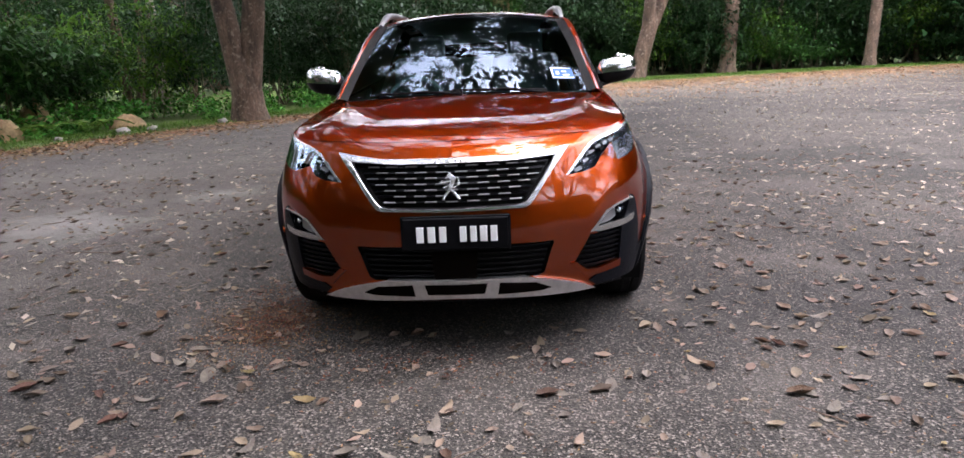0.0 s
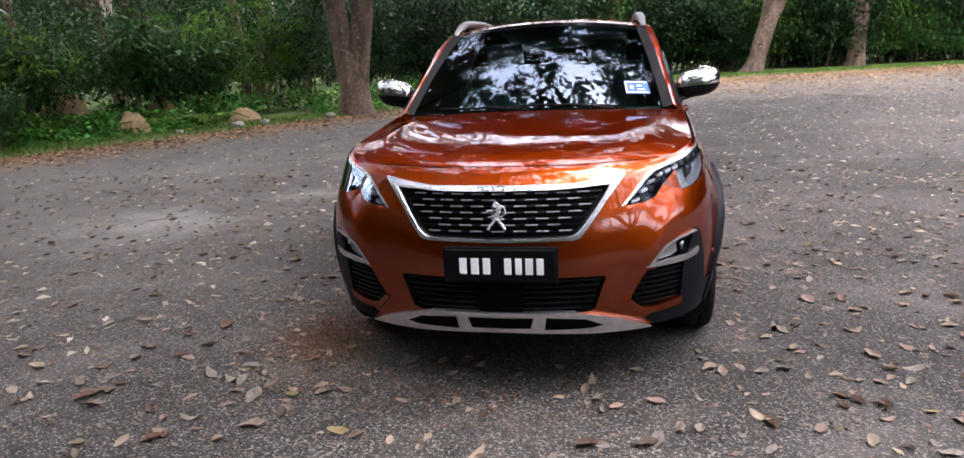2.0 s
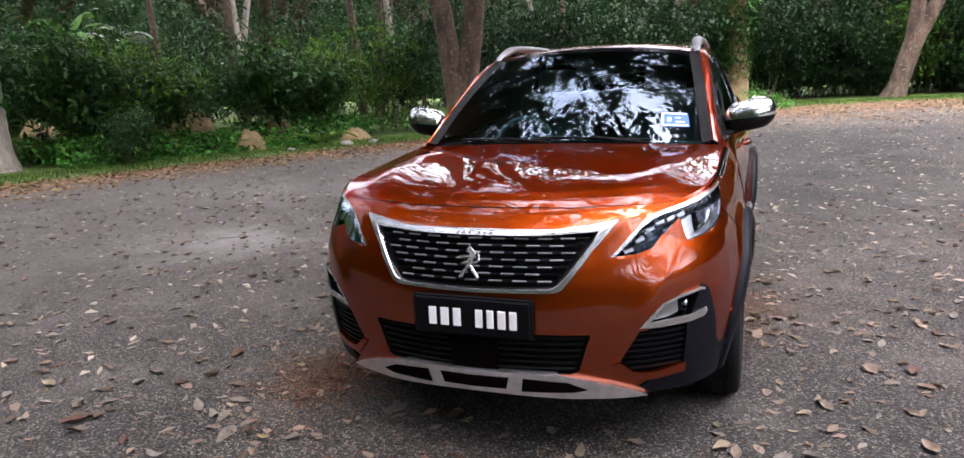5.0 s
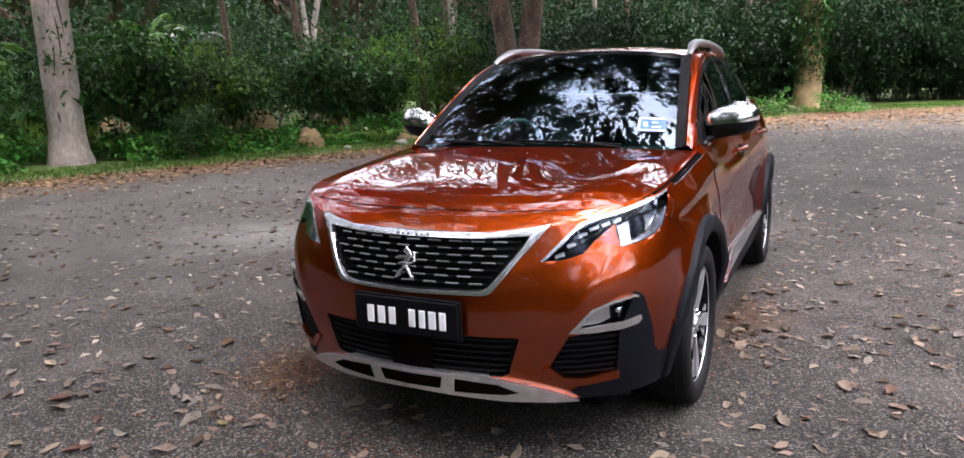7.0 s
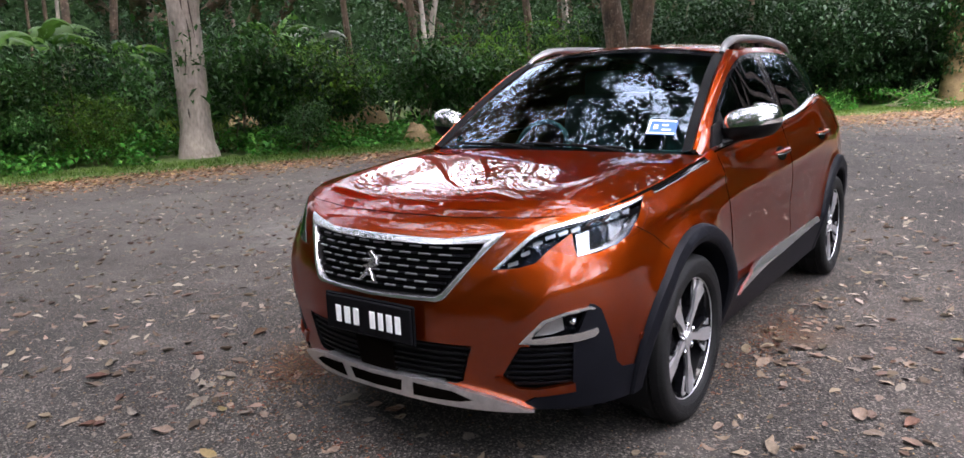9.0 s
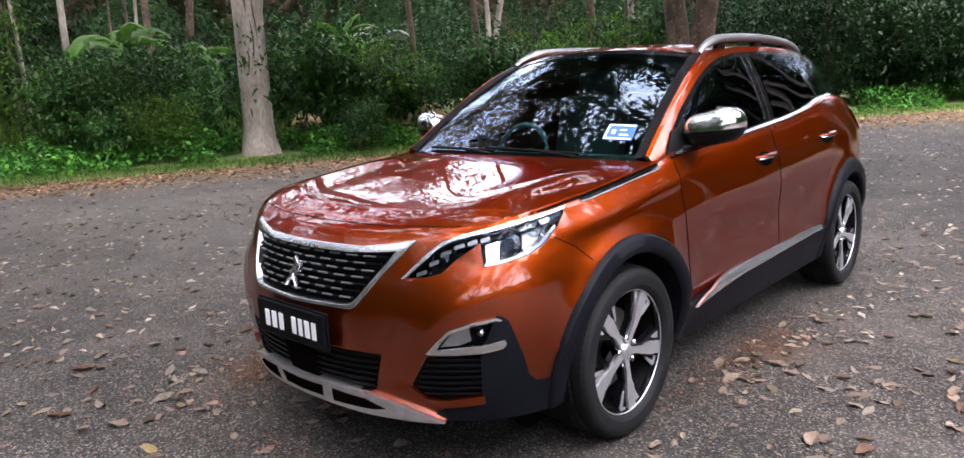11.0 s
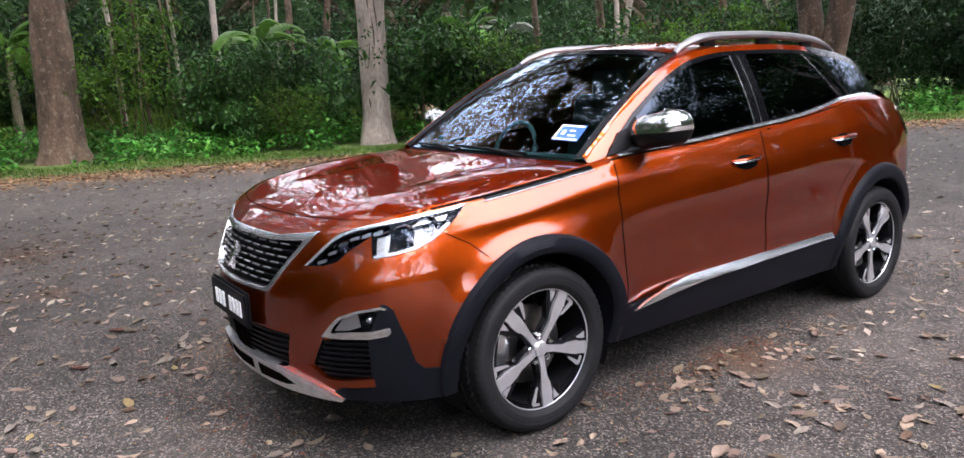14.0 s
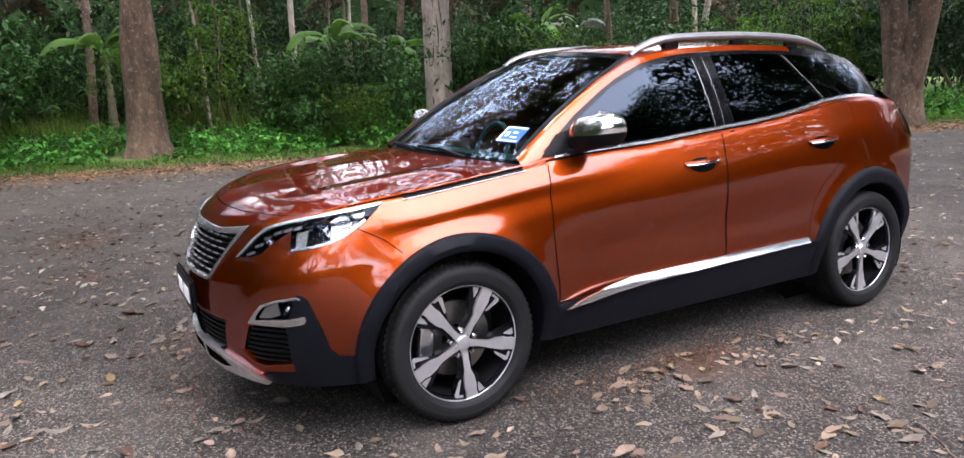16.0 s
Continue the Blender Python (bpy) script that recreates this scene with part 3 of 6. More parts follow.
for side in (1, -1):
    Y, Q = np.meshgrid(np.linspace(1.30, 4.09, 110), np.linspace(0, 1, 24))
    P = cabin_side(Y, belt_z(Y) + (np.maximum(roof_z(Y), belt_z(Y) + .004) - belt_z(Y)) * Q)
    P[..., 0] *= side
    part("window_surround", grid(P[:, :75]), PAINT, car)
    part("rear_pillar", grid(P[:, 74:]), GLOSS, car, "gloss black rear pillar")
    ys = np.linspace(1.30, 4.09, 90)
    edge, foot = upper_edge(s_of_y(ys)), cabin_side(ys, belt_z(ys))
    flip = np.array([side, 1, 1])
    part("shoulder", grid(np.stack([edge * flip, (edge * .5 + foot * .5 + [0, 0, .004]) * flip, foot * flip])), PAINT, car)

# windscreen, pillars, roof
PILLAR_Y = (1.302, 2.16)


def screen_at(u, w, off=0.0):
    u, w = np.asarray(u, float), np.asarray(w, float)
    lo = np.stack([.728 * u, 1.305 - .125 * (1 - u * u), 1.058 + .022 * (1 - u * u)], -1)
    hi = np.stack([.585 * u, 2.075 - .10 * (1 - u * u), 1.500 + .052 * (1 - np.abs(u) ** 2.2)], -1)
    p = lo + (hi - lo) * w[..., None]
    out = (.028 * np.sin(math.pi * w) + off)[..., None]
    return p + out * np.array([0, -.5, .86])


U, W = np.meshgrid(np.linspace(-1, 1, 41), np.linspace(0, 1, 25))
windscreen = part("windscreen", grid(screen_at(U, W)), WINDSCREEN, car, "tinted windscreen mirroring trees and sky")
windscreen.visible_shadow = False
for side in (1, -1):
    w = np.linspace(0, 1, 40)
    inner = screen_at(np.full(40, .985), w, .003)
    ys = PILLAR_Y[0] + (PILLAR_Y[1] - PILLAR_Y[0]) * w
    outer = np.stack([roof_x(ys), ys, roof_z(ys)], -1)
    flip = np.array([side, 1, 1])
    mid = (inner + outer) / 2 + np.array([.006, -.008, .012])
    part("windscreen_pillar", grid(np.stack([inner, inner * .7 + mid * .3 + [0, 0, .003], mid, outer * .7 + mid * .3 + [.002, 0, .002], outer]) * flip), PAINT, car)
    seal = screen_at(np.full(40, .945), w, .004)
    part("screen_seal", ribbon(seal * flip, (inner * .30 + mid * .70 + [0, -.002, .004]) * flip), BLACK, car)

Q, T = np.meshgrid(np.linspace(-1, 1, 41), np.linspace(0, 1, 60))
head = screen_at(Q[0], np.ones(41))
ry = 2.13 + (4.09 - 2.13) * T
RX, RZ = roof_x(ry) * Q, roof_z(ry) + (.052 - .012 * T) * (1 - np.abs(Q) ** 2.4)
RY = ry - .15 * (1 - Q * Q) * (1 - T) ** 3 + .05 * (1 - Q * Q) * T ** 6
RX[0], RY[0], RZ[0] = head[:, 0] * 1.04, head[:, 1] + .004, head[:, 2] + .006
part("roof", grid(np.stack([RX, RY, RZ], -1)[:42]), PAINT, car, "copper-orange roof panel")
part("roof_spoiler", grid(np.stack([RX, RY, RZ], -1)[41:]), GLOSS, car, "gloss black rear roof spoiler")
part("screen_header", ribbon(screen_at(Q[0], np.full(41, .955), .004), screen_at(Q[0], np.full(41, 1.0), .005)), GLOSS, car)

# tail: rear window down to the tail's upper edge
tail_s = np.linspace(float(s_of_y(4.09)), S_END, 24)
edge = upper_edge(tail_s)
low = np.concatenate([edge, (edge * [-1, 1, 1])[::-1][1:]])[::-1]
top = np.stack([RX[-1], RY[-1], RZ[-1]], -1)
top = np.stack([np.interp(np.linspace(0, 1, len(low)), np.linspace(0, 1, 41), top[:, k]) for k in range(3)], -1)
part("rear_window", grid(np.stack([top, top * .5 + low * .5 + [0, .02, .01], low])), GLOSS, car)
part("tail_spoiler", grid(np.stack([np.stack([np.linspace(-.54, .54, 30), 4.02 + .05 * (1 - np.linspace(-1, 1, 30) ** 2) + d, 1.335 + .055 * (1 - np.linspace(-1, 1, 30) ** 2) + e], -1)
                                    for d, e in ((-.02, .03), (.10, .008), (.13, -.012), (.0, -.05))])), GLOSS, car)
for side in (1, -1):
    part("tail_lamp", patch(flank([(4.06, 1.13), (4.06, 1.00), (4.2, .96), (4.36, .98), (4.36, 1.12), (4.2, 1.15)]), on_skin, .008, .02, .05, side=side), LAMP_RED, car, "dark red tail lamp")
    part("rear_bumper_cladding", patch(flank([(3.99, .52), (4.0, .262), (4.3, .262), (4.44, .262), (4.44, .46), (4.3, .48), (4.15, .50)]), on_skin, .006, .03, .05, side=side), CLAD, car)

# doors, with their gaps, handles, windows
for side in (1, -1):
    for outline, hy, hz in ((DOOR_FRONT, 2.30, .975), (DOOR_REAR, 3.20, 1.015)):
        o = np.array(outline)
        c = o.mean(0)
        wide = [tuple(p + (p - c) / (np.abs(p - c) + 1e-9) * .0022) for p in o]
        shrunk = [tuple(p - (p - c) / (np.abs(p - c) + 1e-9) * .0022) for p in o]
        part("door_seal", patch(wide, on_skin, .0012, .003, .10, .022, side=side), GAP, car)
        door = part("door", patch(shrunk, on_skin, .0028, .002, .10, .022, side=side), PAINT, car, "copper-orange door with chrome-edged handle")
        cup = [at_y(hy + .085 * math.cos(a), hz - .008 + .036 * math.sin(a)) for a in np.linspace(0, math.tau, 20)[:-1]]
        part("handle_cup", patch(cup, on_skin, .0042, .004, .03, side=side), GLOSS, door)
        bar = [on_skin(*at_y(hy - .115 + .23 * k / 8, hz + .006 + .012 * k / 8), .006 + .030 * math.sin(math.pi * k / 8) ** .5) for k in range(9)]
        part("handle", tube([(p[0] * side, p[1], p[2]) for p in bar], [.008, .013, .015, .016, .016, .016, .015, .013, .009], 10, flat=.7), PAINT, door)
        bar = [on_skin(*at_y(hy - .108 + .216 * k / 8, hz - .003 + .012 * k / 8), .014 + .030 * math.sin(math.pi * k / 8) ** .5) for k in range(9)]
        part("handle_strip", tube([(p[0] * side, p[1], p[2]) for p in bar], .0055, 8), CHROME, door, "chrome handle strip")
    top = [(float(y), float(roof_z(y)) - .028) for y in np.linspace(1.62, 3.78, 26)]
    bottom = [(float(y), float(belt_z(y)) + .014) for y in np.linspace(3.93, 1.42, 26)]
    part("window_frame", patch([(1.42, 1.098)] + top + [(3.90, 1.30)] + bottom[:-1], on_cabin, .003, .004, .06, .03, side=side), GLOSS, car)
    front = [(1.585, 1.105), (1.63, 1.225)] + [(float(y), float(roof_z(y)) - .052) for y in np.linspace(1.72, 2.40, 12)] + [(2.425, 1.30), (2.445, float(belt_z(2.44)) + .022), (2.0, float(belt_z(2.0)) + .022)]
    rear = [(2.60, float(belt_z(2.6)) + .022), (2.575, 1.30), (2.555, float(roof_z(2.55)) - .05)] + [(float(y), float(roof_z(y)) - .05) for y in np.linspace(2.7, 3.07, 5)] + [(3.18, 1.39), (3.31, float(belt_z(3.31)) + .02), (2.95, float(belt_z(2.95)) + .02)]
    quarter = [(3.345, float(belt_z(3.35)) + .02), (3.22, 1.37), (3.115, float(roof_z(3.1)) - .05)] + [(float(y), float(roof_z(y)) - .05) for y in np.linspace(3.25, 3.72, 6)] + [(3.87, float(belt_z(3.87)) + .03)]
    for outline in (front, rear, quarter):
        pane = part("side_window", patch(outline, on_cabin, .006, .003, .08, .04, side=side), PRIVACY, car, "dark tinted side window")
    strip = [(float(y), float(belt_z(y)) - .004) for y in np.linspace(1.46, 3.93, 34)] + [(float(y), float(belt_z(y)) + .014) for y in np.linspace(3.93, 1.46, 34)]
    part("belt_moulding", patch(strip, lambda u, v, off: on_cabin(u, v, off + (float(belt_z(u)) + .010 - v) * .9), .008, .010, .06, .02, side=side), SATIN, car, "chrome belt moulding")
    for y0, y1, z0, z1, w in ((2.405, 2.452, 1.485, 1.14, .006), (2.478, 2.518, 1.485, 1.145, .003), (3.095, 3.328, 1.485, 1.242, .007)):
        part("window_divider", patch([(y0, z0), (y0 + w, z0), (y1 + w, z1), (y1, z1)], on_cabin, .0085, .003, .05, side=side), SATIN, car)
    # door mirror
    flip = Matrix.Diagonal((side, 1, 1, 1))
    mirror = new("door_mirror")
    mirror.parent = car
    for nm, m, z0, z1 in (("mirror_cap", CAP_CHROME, .0, 1.0), ("mirror_shell", BLACK, -.85, .0)):
        rows = []
        for k in np.linspace(z0, z1, 9):
            r = math.cos(math.asin(min(1, abs(k)))) ** .62
            rows.append([(.892 + .004 * k + (.123 + .012 * k) * r * np.sign(math.cos(a)) * abs(math.cos(a)) ** .75, 1.63 + .03 * math.cos(a) * r + (.094 if math.sin(a) < 0 else .070) * r * np.sign(math.sin(a)) * abs(math.sin(a)) ** .8,
                          1.163 + (.092 if k > 0 else .074) * k + .012 * math.cos(a)) for a in np.linspace(0, math.tau, 37)])
        bm = grid(rows)
        bmesh.ops.contextual_create(bm, geom=[e for e in bm.edges if len(e.link_faces) == 1 and min(v.co.z for v in e.verts) < 1.12]) if nm == "mirror_shell" else None
        bmesh.ops.transform(bm, matrix=flip, verts=bm.verts[:])
        bmesh.ops.recalc_face_normals(bm, faces=bm.faces[:])
        part(nm, bm, m, mirror, "polished chrome mirror cap" if m is CAP_CHROME else "")
    part("mirror_arm", tube([(side * x, y, z) for x, y, z in ((.775, 1.55, 1.088), (.81, 1.575, 1.096), (.85, 1.60, 1.104), (.90, 1.62, 1.115))], [.030, .026, .024, .02], 10, flat=.6), BLACK, mirror)
    part("mirror_foot", patch([(1.40, 1.072), (1.50, 1.165), (1.56, 1.18), (1.62, 1.225), (1.61, 1.098)], on_cabin, .012, .012, .04, side=side), BLACK, mirror)
    # lower strips and cladding along the flank
    part("sill_cladding", patch(flank([(1.36, .44), (1.47, .43), (1.85, .455), (2.4, .468), (3.14, .476), (3.14, .262), (1.36, .262)]), on_skin, .016, .04, .10, .03, side=side), CLAD, car, "dark grey plastic sill cladding")
    part("sill_strip", patch(flank([(1.425, .405), (1.52, .436), (1.66, .468), (1.81, .487), (2.4, .494), (3.07, .500), (3.07, .470), (2.4, .460), (1.9, .448), (1.7, .432), (1.55, .414)]), lambda u, v, off: on_skin(u, v, off + min(max(.490 - v, 0), .034) * .8), .014, .014, .08, .02, side=side), SATIN, car, "chrome sill strip")
    for yc, r_out in WHEELS:
        rows = []
        for r, off in ((r_out, -.004), (r_out - .003, .010), (r_out - .012, .018), (r_out - .045, .022), (.402, .018), (.394, .010), (.392, -.05), (.392, -.12)):
            rows.append([on_skin(*at_y(yc + r * math.cos(radians(a)), max(AXLE_Z + .004 + r * math.sin(radians(a)), .258)), off) for a in np.linspace(-11, 191, 56)])
        rows = np.array(rows) * np.array([side, 1, 1])
        part("wheel_arch_trim", grid(rows), CLAD, car, "dark grey plastic wheel arch trim")
        liner = [[(side * x, yc + .40 * math.cos(radians(a)), AXLE_Z + .40 * math.sin(radians(a))) for a in np.linspace(-25, 205, 32)] for x in (.86, .70, .52)]
        part("wheel_house", grid(liner), BLACK, car)
        part("wheel_house_wall", grid([[(side * .52, yc + r * math.cos(a), AXLE_Z + r * math.sin(a)) for a in np.linspace(0, math.tau, 33)] for r in (.41, .01)]), BLACK, car)
    # shut lines: wing to bumper, fuel-side and tail joints
    seam = [(1.10, .880), (1.20, .828), (1.262, .772)]
    part("wing_gap", patch(seam + [(u + .0015, v + .0035) for u, v in reversed(seam)], on_skin, .0012, .002, .03, side=side), GAP, car)
    seam = [at_y(y, float(belt_z(y)) - .004) for y in np.linspace(.37, 1.29, 22)]
    part("wing_top_gap", patch(seam + [(u, v - .0065) for u, v in reversed(seam)], on_skin, .0032, .005, .04, .02, side=side), GAP, car)
    seam = [at_y(y, float(belt_z(y)) - .0115) for y in np.linspace(.72, 1.29, 14)]
    part("wing_moulding", patch(seam + [(u, v - .009) for u, v in reversed(seam)][:-1] + [(seam[0][0] + .01, seam[0][1] - .004)], on_skin, .005, .006, .04, .02, side=side), GLOSS, car, "black moulding along the wing")
    seam = [at_y(y, float(belt_z(y)) - .0205) for y in np.linspace(.72, 1.30, 14)]
    part("moulding_edge", patch(seam + [(u, v - .0028) for u, v in reversed(seam)], on_skin, .006, .006, .04, .02, side=side), RAIL, car, "thin silver edge of the wing moulding")
    part("parking_sensor", patch([(1.066 + .013 * math.cos(a), .495 + .013 * math.sin(a)) for a in np.linspace(0, math.tau, 15)[:-1]], on_skin, .004, .005, .02, side=side), PAINT, car)

# roof rails
for side in (1, -1):
    ys = np.linspace(2.06, 3.62, 30)
    k = (ys - 2.06) / 1.56
    lift = .036 * np.clip(np.minimum(k / .13, (1 - k) / .16), 0, 1) ** .6
    x = roof_x(ys) - .055
    z = roof_z(ys) + .018 + lift
    part("roof_rail", tube(np.stack([side * x, ys, z], -1), [.014 + .016 * min(1, min(a, 1 - a) * 9) for a in k], 10, flat=.75), RAIL, car, "satin silver roof rail")
    for y in (2.35, 2.85, 3.3):
        part("rail_foot", block((.03, .10, .05), (side * (float(roof_x(y)) - .058), y, float(roof_z(y)) + .026), .008), BLACK, car)

# grille
grille = new("grille")
grille.parent = car
part("grille_back", patch(GRILLE, on_skin, -.030, -.032, .06, .03), BLACK, grille)
CHROME_RING = both([(0, .864), (.315, .864), (.44, .877), (.548, .893), (.505, .850), (.440, .786), (.378, .716), (.340, .674), (.325, .660), (.300, .653), (0, .648)])


def ring_on_skin(outer, inner, off, depth):
    """A frame between two outlines on the skin."""
    def along(poly, n):
        p = np.array(list(poly) + [poly[0]])
        d = np.concatenate([[0], np.cumsum(np.hypot(*np.diff(p, axis=0).T))])
        t = np.linspace(0, d[-1], n)
        return np.stack([np.interp(t, d, p[:, 0]), np.interp(t, d, p[:, 1])], 1)
    a = along(outer, 241)
    b = along(inner, 2001)
    near = np.array([b[np.argmin(((b - q) ** 2).sum(1))] for q in a])
    near = np.stack([np.convolve(np.r_[near[-4:-1, k], near[:, k], near[1:4, k]], np.ones(7) / 7, "valid") for k in (0, 1)], 1)
    rows = []
    for w, o in ((0, off - depth), (0, off - .002), (.12, off), (.88, off), (1, off - .003), (1, off - depth - .012)):
        rows.append([on_skin(*(p * (1 - w) + q * w), o) for p, q in zip(a, near)])
    return grid(np.array(rows))


part("grille_surround", ring_on_skin(CHROME_RING, GRILLE, .008, .01), SATIN, grille, "chrome grille surround")
dash = finish(block((.050, .008, .0048), bevel=.0012, segments=1), "grille_dash", RAIL)
slat_rows = 7
for r in range(slat_rows):
    z = .690 + r * .0235
    reach = float(np.interp(z, [.667, .694, .765, .83, .853], [.285, .325, .39, .45, .465])) - .012
    slat = [(u, z - .004) for u in np.linspace(-reach, reach, 24)] + [(u, z + .004) for u in np.linspace(reach, -reach, 24)]
    part("grille_slat", patch(slat, on_skin, -.012, .014, .05), GLOSS, grille)
    for c in range(-6, 7):
        u = (c + (.5 if r % 2 else 0)) * .090
        if abs(u) < reach - .018:
            p, q = Vector(on_skin(u, z, -.006)), Vector(on_skin(u + .01, z, -.006))
            ob = part("grille_dash", dash, CHROME, grille)
            ob.matrix_local = Matrix.Translation(p) @ Matrix.Rotation(math.atan2(q.y - p.y, q.x - p.x), 4, "Z")
emblem_bars = []
for (x0, z0), (x1, z1), w in (((.010, .034), (-.005, -.014), .019), ((-.003, -.008), (-.034, -.052), .011), ((.0, -.010), (.034, -.052), .011), ((.008, .024), (-.042, .020), .009),
                              ((.006, .010), (-.032, -.004), .008), ((.008, -.006), (.034, .010), .007), ((.034, .008), (.028, .040), .007), ((.012, .030), (-.010, .050), .020)):
    a = math.atan2(z1 - z0, x1 - x0)
    emblem_bars.append(block((math.hypot(x1 - x0, z1 - z0) + w * .5, .016, w), ((x0 + x1) / 2, 0, (z0 + z1) / 2 + .752), .002, 1, Matrix.Rotation(-a, 4, "Y")))
bm = emblem_bars[0]
for extra in emblem_bars[1:]:
    me = bpy.data.meshes.new("bar")
    extra.to_mesh(me)
    extra.free()
    bm.from_mesh(me)
    bpy.data.meshes.remove(me)
bmesh.ops.translate(bm, vec=(0, .014, 0), verts=bm.verts[:])
bmesh.ops.rotate(bm, cent=(0, .014, .752), matrix=Matrix.Rotation(radians(-22), 3, "X"), verts=bm.verts[:])
part("emblem", bm, SATIN, grille, "plain silver emblem shape")
for k in range(7):
    part("letter_bar", patch([(-.075 + k * .0225, .848), (-.062 + k * .0225, .848), (-.062 + k * .0225, .855), (-.075 + k * .0225, .855)], on_skin, .0095, .002, .03), RAIL, grille)

# lower bumper: grille, number plate, skid plate, corner intakes, fog lamps
lower = new("lower_grille")
lower.parent = car
part("lower_grille_back", patch(LOW_GRILLE, on_skin, -.030, -.031, .08), BLACK, lower)
for k in range(6):
    z = .372 + k * .0235
    reach = float(np.interp(z, [.352, .505], [.372, .424])) - .004
    part("lower_grille_slat", patch([(u, z - .0035) for u in np.linspace(-reach, reach, 20)] + [(u, z + .0035) for u in np.linspace(reach, -reach, 20)], on_skin, -.008, .016, .06), BLACK, lower)
part("radar_cover", patch([(-.09, .355), (.09, .355), (.10, .505), (-.10, .505)], on_skin, -.004, .03, .05), GAP, lower)
plate_thing = new("number_plate")
plate_thing.parent = car
bm = block((.435, .012, .132), (.012, -.030, .565), .004, 1)
part("plate_board", bm, PLATE, plate_thing, "black number plate board")
part("plate_frame", block((.455, .010, .152), (.012, -.020, .565), .006, 1), PLATE, plate_thing)
for k, w in ((-.134, .030), (-.087, .032), (-.040, .030), (.044, .028), (.086, .026), (.128, .030), (.170, .028)):
    part("character_bar", block((w, .004, .066), (k, -.0375, .564), .002, 1), WHITE, plate_thing)

SKID_OUT = both([(0, .357), (.20, .357), (.30, .354), (.42, .328), (.50, .308), (.575, .284), (.645, .256), (.50, .254), (.40, .256), (.23, .264), (0, .272)])
skid = new("skid_plate")
skid.parent = car
part("skid_surface", patch(SKID_OUT, on_skin, .020, .045, .04, .02), SKID, skid, "brushed silver front skid plate")
for outline in ([(-.122, .291), (.122, .291), (.134, .338), (-.134, .338)], [(.178, .284), (.37, .285), (.42, .294), (.345, .326), (.186, .338)], [(-.178, .284), (-.186, .338), (-.345, .326), (-.42, .294), (-.37, .285)]):
    part("skid_slot", patch(outline, on_skin, .0225, .002, .04), GAP, skid)
    o = np.array(outline)
    c = o.mean(0)
    part("skid_slot_inner", patch([tuple(c + (p - c) * np.array([.94, .72])) for p in o], on_skin, .0245, .002, .04), GAP, skid)

CORNER = [(.785, .519), (.842, .650), (.862, .646), (.885, .628), (.932, .500), (.953, .425), (.985, .395), (1.06, .387), (1.06, .262), (.66, .262), (.61, .292), (.66, .318), (.775, .327), (.785, .36)]
for side in (1, -1):
    part("bumper_corner", patch(CORNER, on_skin, .006, .03, .03, side=side), CLAD, car, "dark grey plastic bumper corner")
    intake = new("corner_intake")
    intake.parent = car
    part("intake_back", patch(INTAKE, on_skin, -.032, -.033, .04, side=side), BLACK, intake)
    for k in range(7):
        z = .366 + k * .0215
        lo = float(np.interp(z, [.350, .392, .508], [.590, .538, .605])) + .004
        part("intake_slat", patch([(u, z - .004 + .0 * u) for u in np.linspace(lo, .786, 9)] + [(u, z + .004) for u in np.linspace(.786, lo, 9)], on_skin, -.006, .02, .04, side=side), BLACK, intake)
        part("intake_slat_edge", patch([(u, z + .003) for u in np.linspace(lo, .786, 9)] + [(u, z + .0055) for u in np.linspace(.786, lo, 9)], on_skin, -.003, .004, .04, side=side), CLAD, intake)
    part("intake_lip", patch([(.505, .388), (.53, .394), (.585, .352), (.66, .346), (.792, .364), (.795, .330), (.66, .318), (.585, .318)], on_skin, .012, .02, .03, side=side), PAINT, car)
    fog = new("fog_lamp")
    fog.parent = car
    part("fog_recess", patch(FOG, on_skin, -.028, -.030, .03, side=side), GLOSS, fog)
    bezel = [(.596, .518), (.640, .565), (.680, .604), (.764, .630), (.842, .643), (.862, .634), (.852, .629), (.842, .633), (.766, .620), (.690, .595), (.655, .562), (.640, .536), (.70, .541), (.80, .551), (.868, .565), (.874, .548), (.86, .533), (.80, .522), (.70, .515)]
    part("fog_reflector", patch([(.650, .542), (.690, .590), (.748, .611), (.756, .562), (.71, .546)], on_skin, -.014, .006, .03, side=side), RAIL, fog, "grey reflector wall inside the fog lamp")
    part("fog_bezel", patch(bezel, lambda u, v, off: on_skin(u, v, off + .008 * min(max((u - .74) / .04, 0), 1)), .0015, .006, .02, side=side), SATIN, fog, "satin silver fog lamp bezel")
    c = Vector(on_skin(.790, .585, -.024))
    bm = bmesh.new()
    bmesh.ops.create_uvsphere(bm, u_segments=20, v_segments=12, radius=.030, matrix=Matrix.Translation((side * c.x, c.y, c.z)))
    part("fog_lens", bm, LENS, fog)
    bm = bmesh.new()
    bmesh.ops.create_uvsphere(bm, u_segments=16, v_segments=10, radius=.015, matrix=Matrix.Translation((side * c.x, c.y, c.z)))
    part("fog_bulb", bm, CHROME, fog)

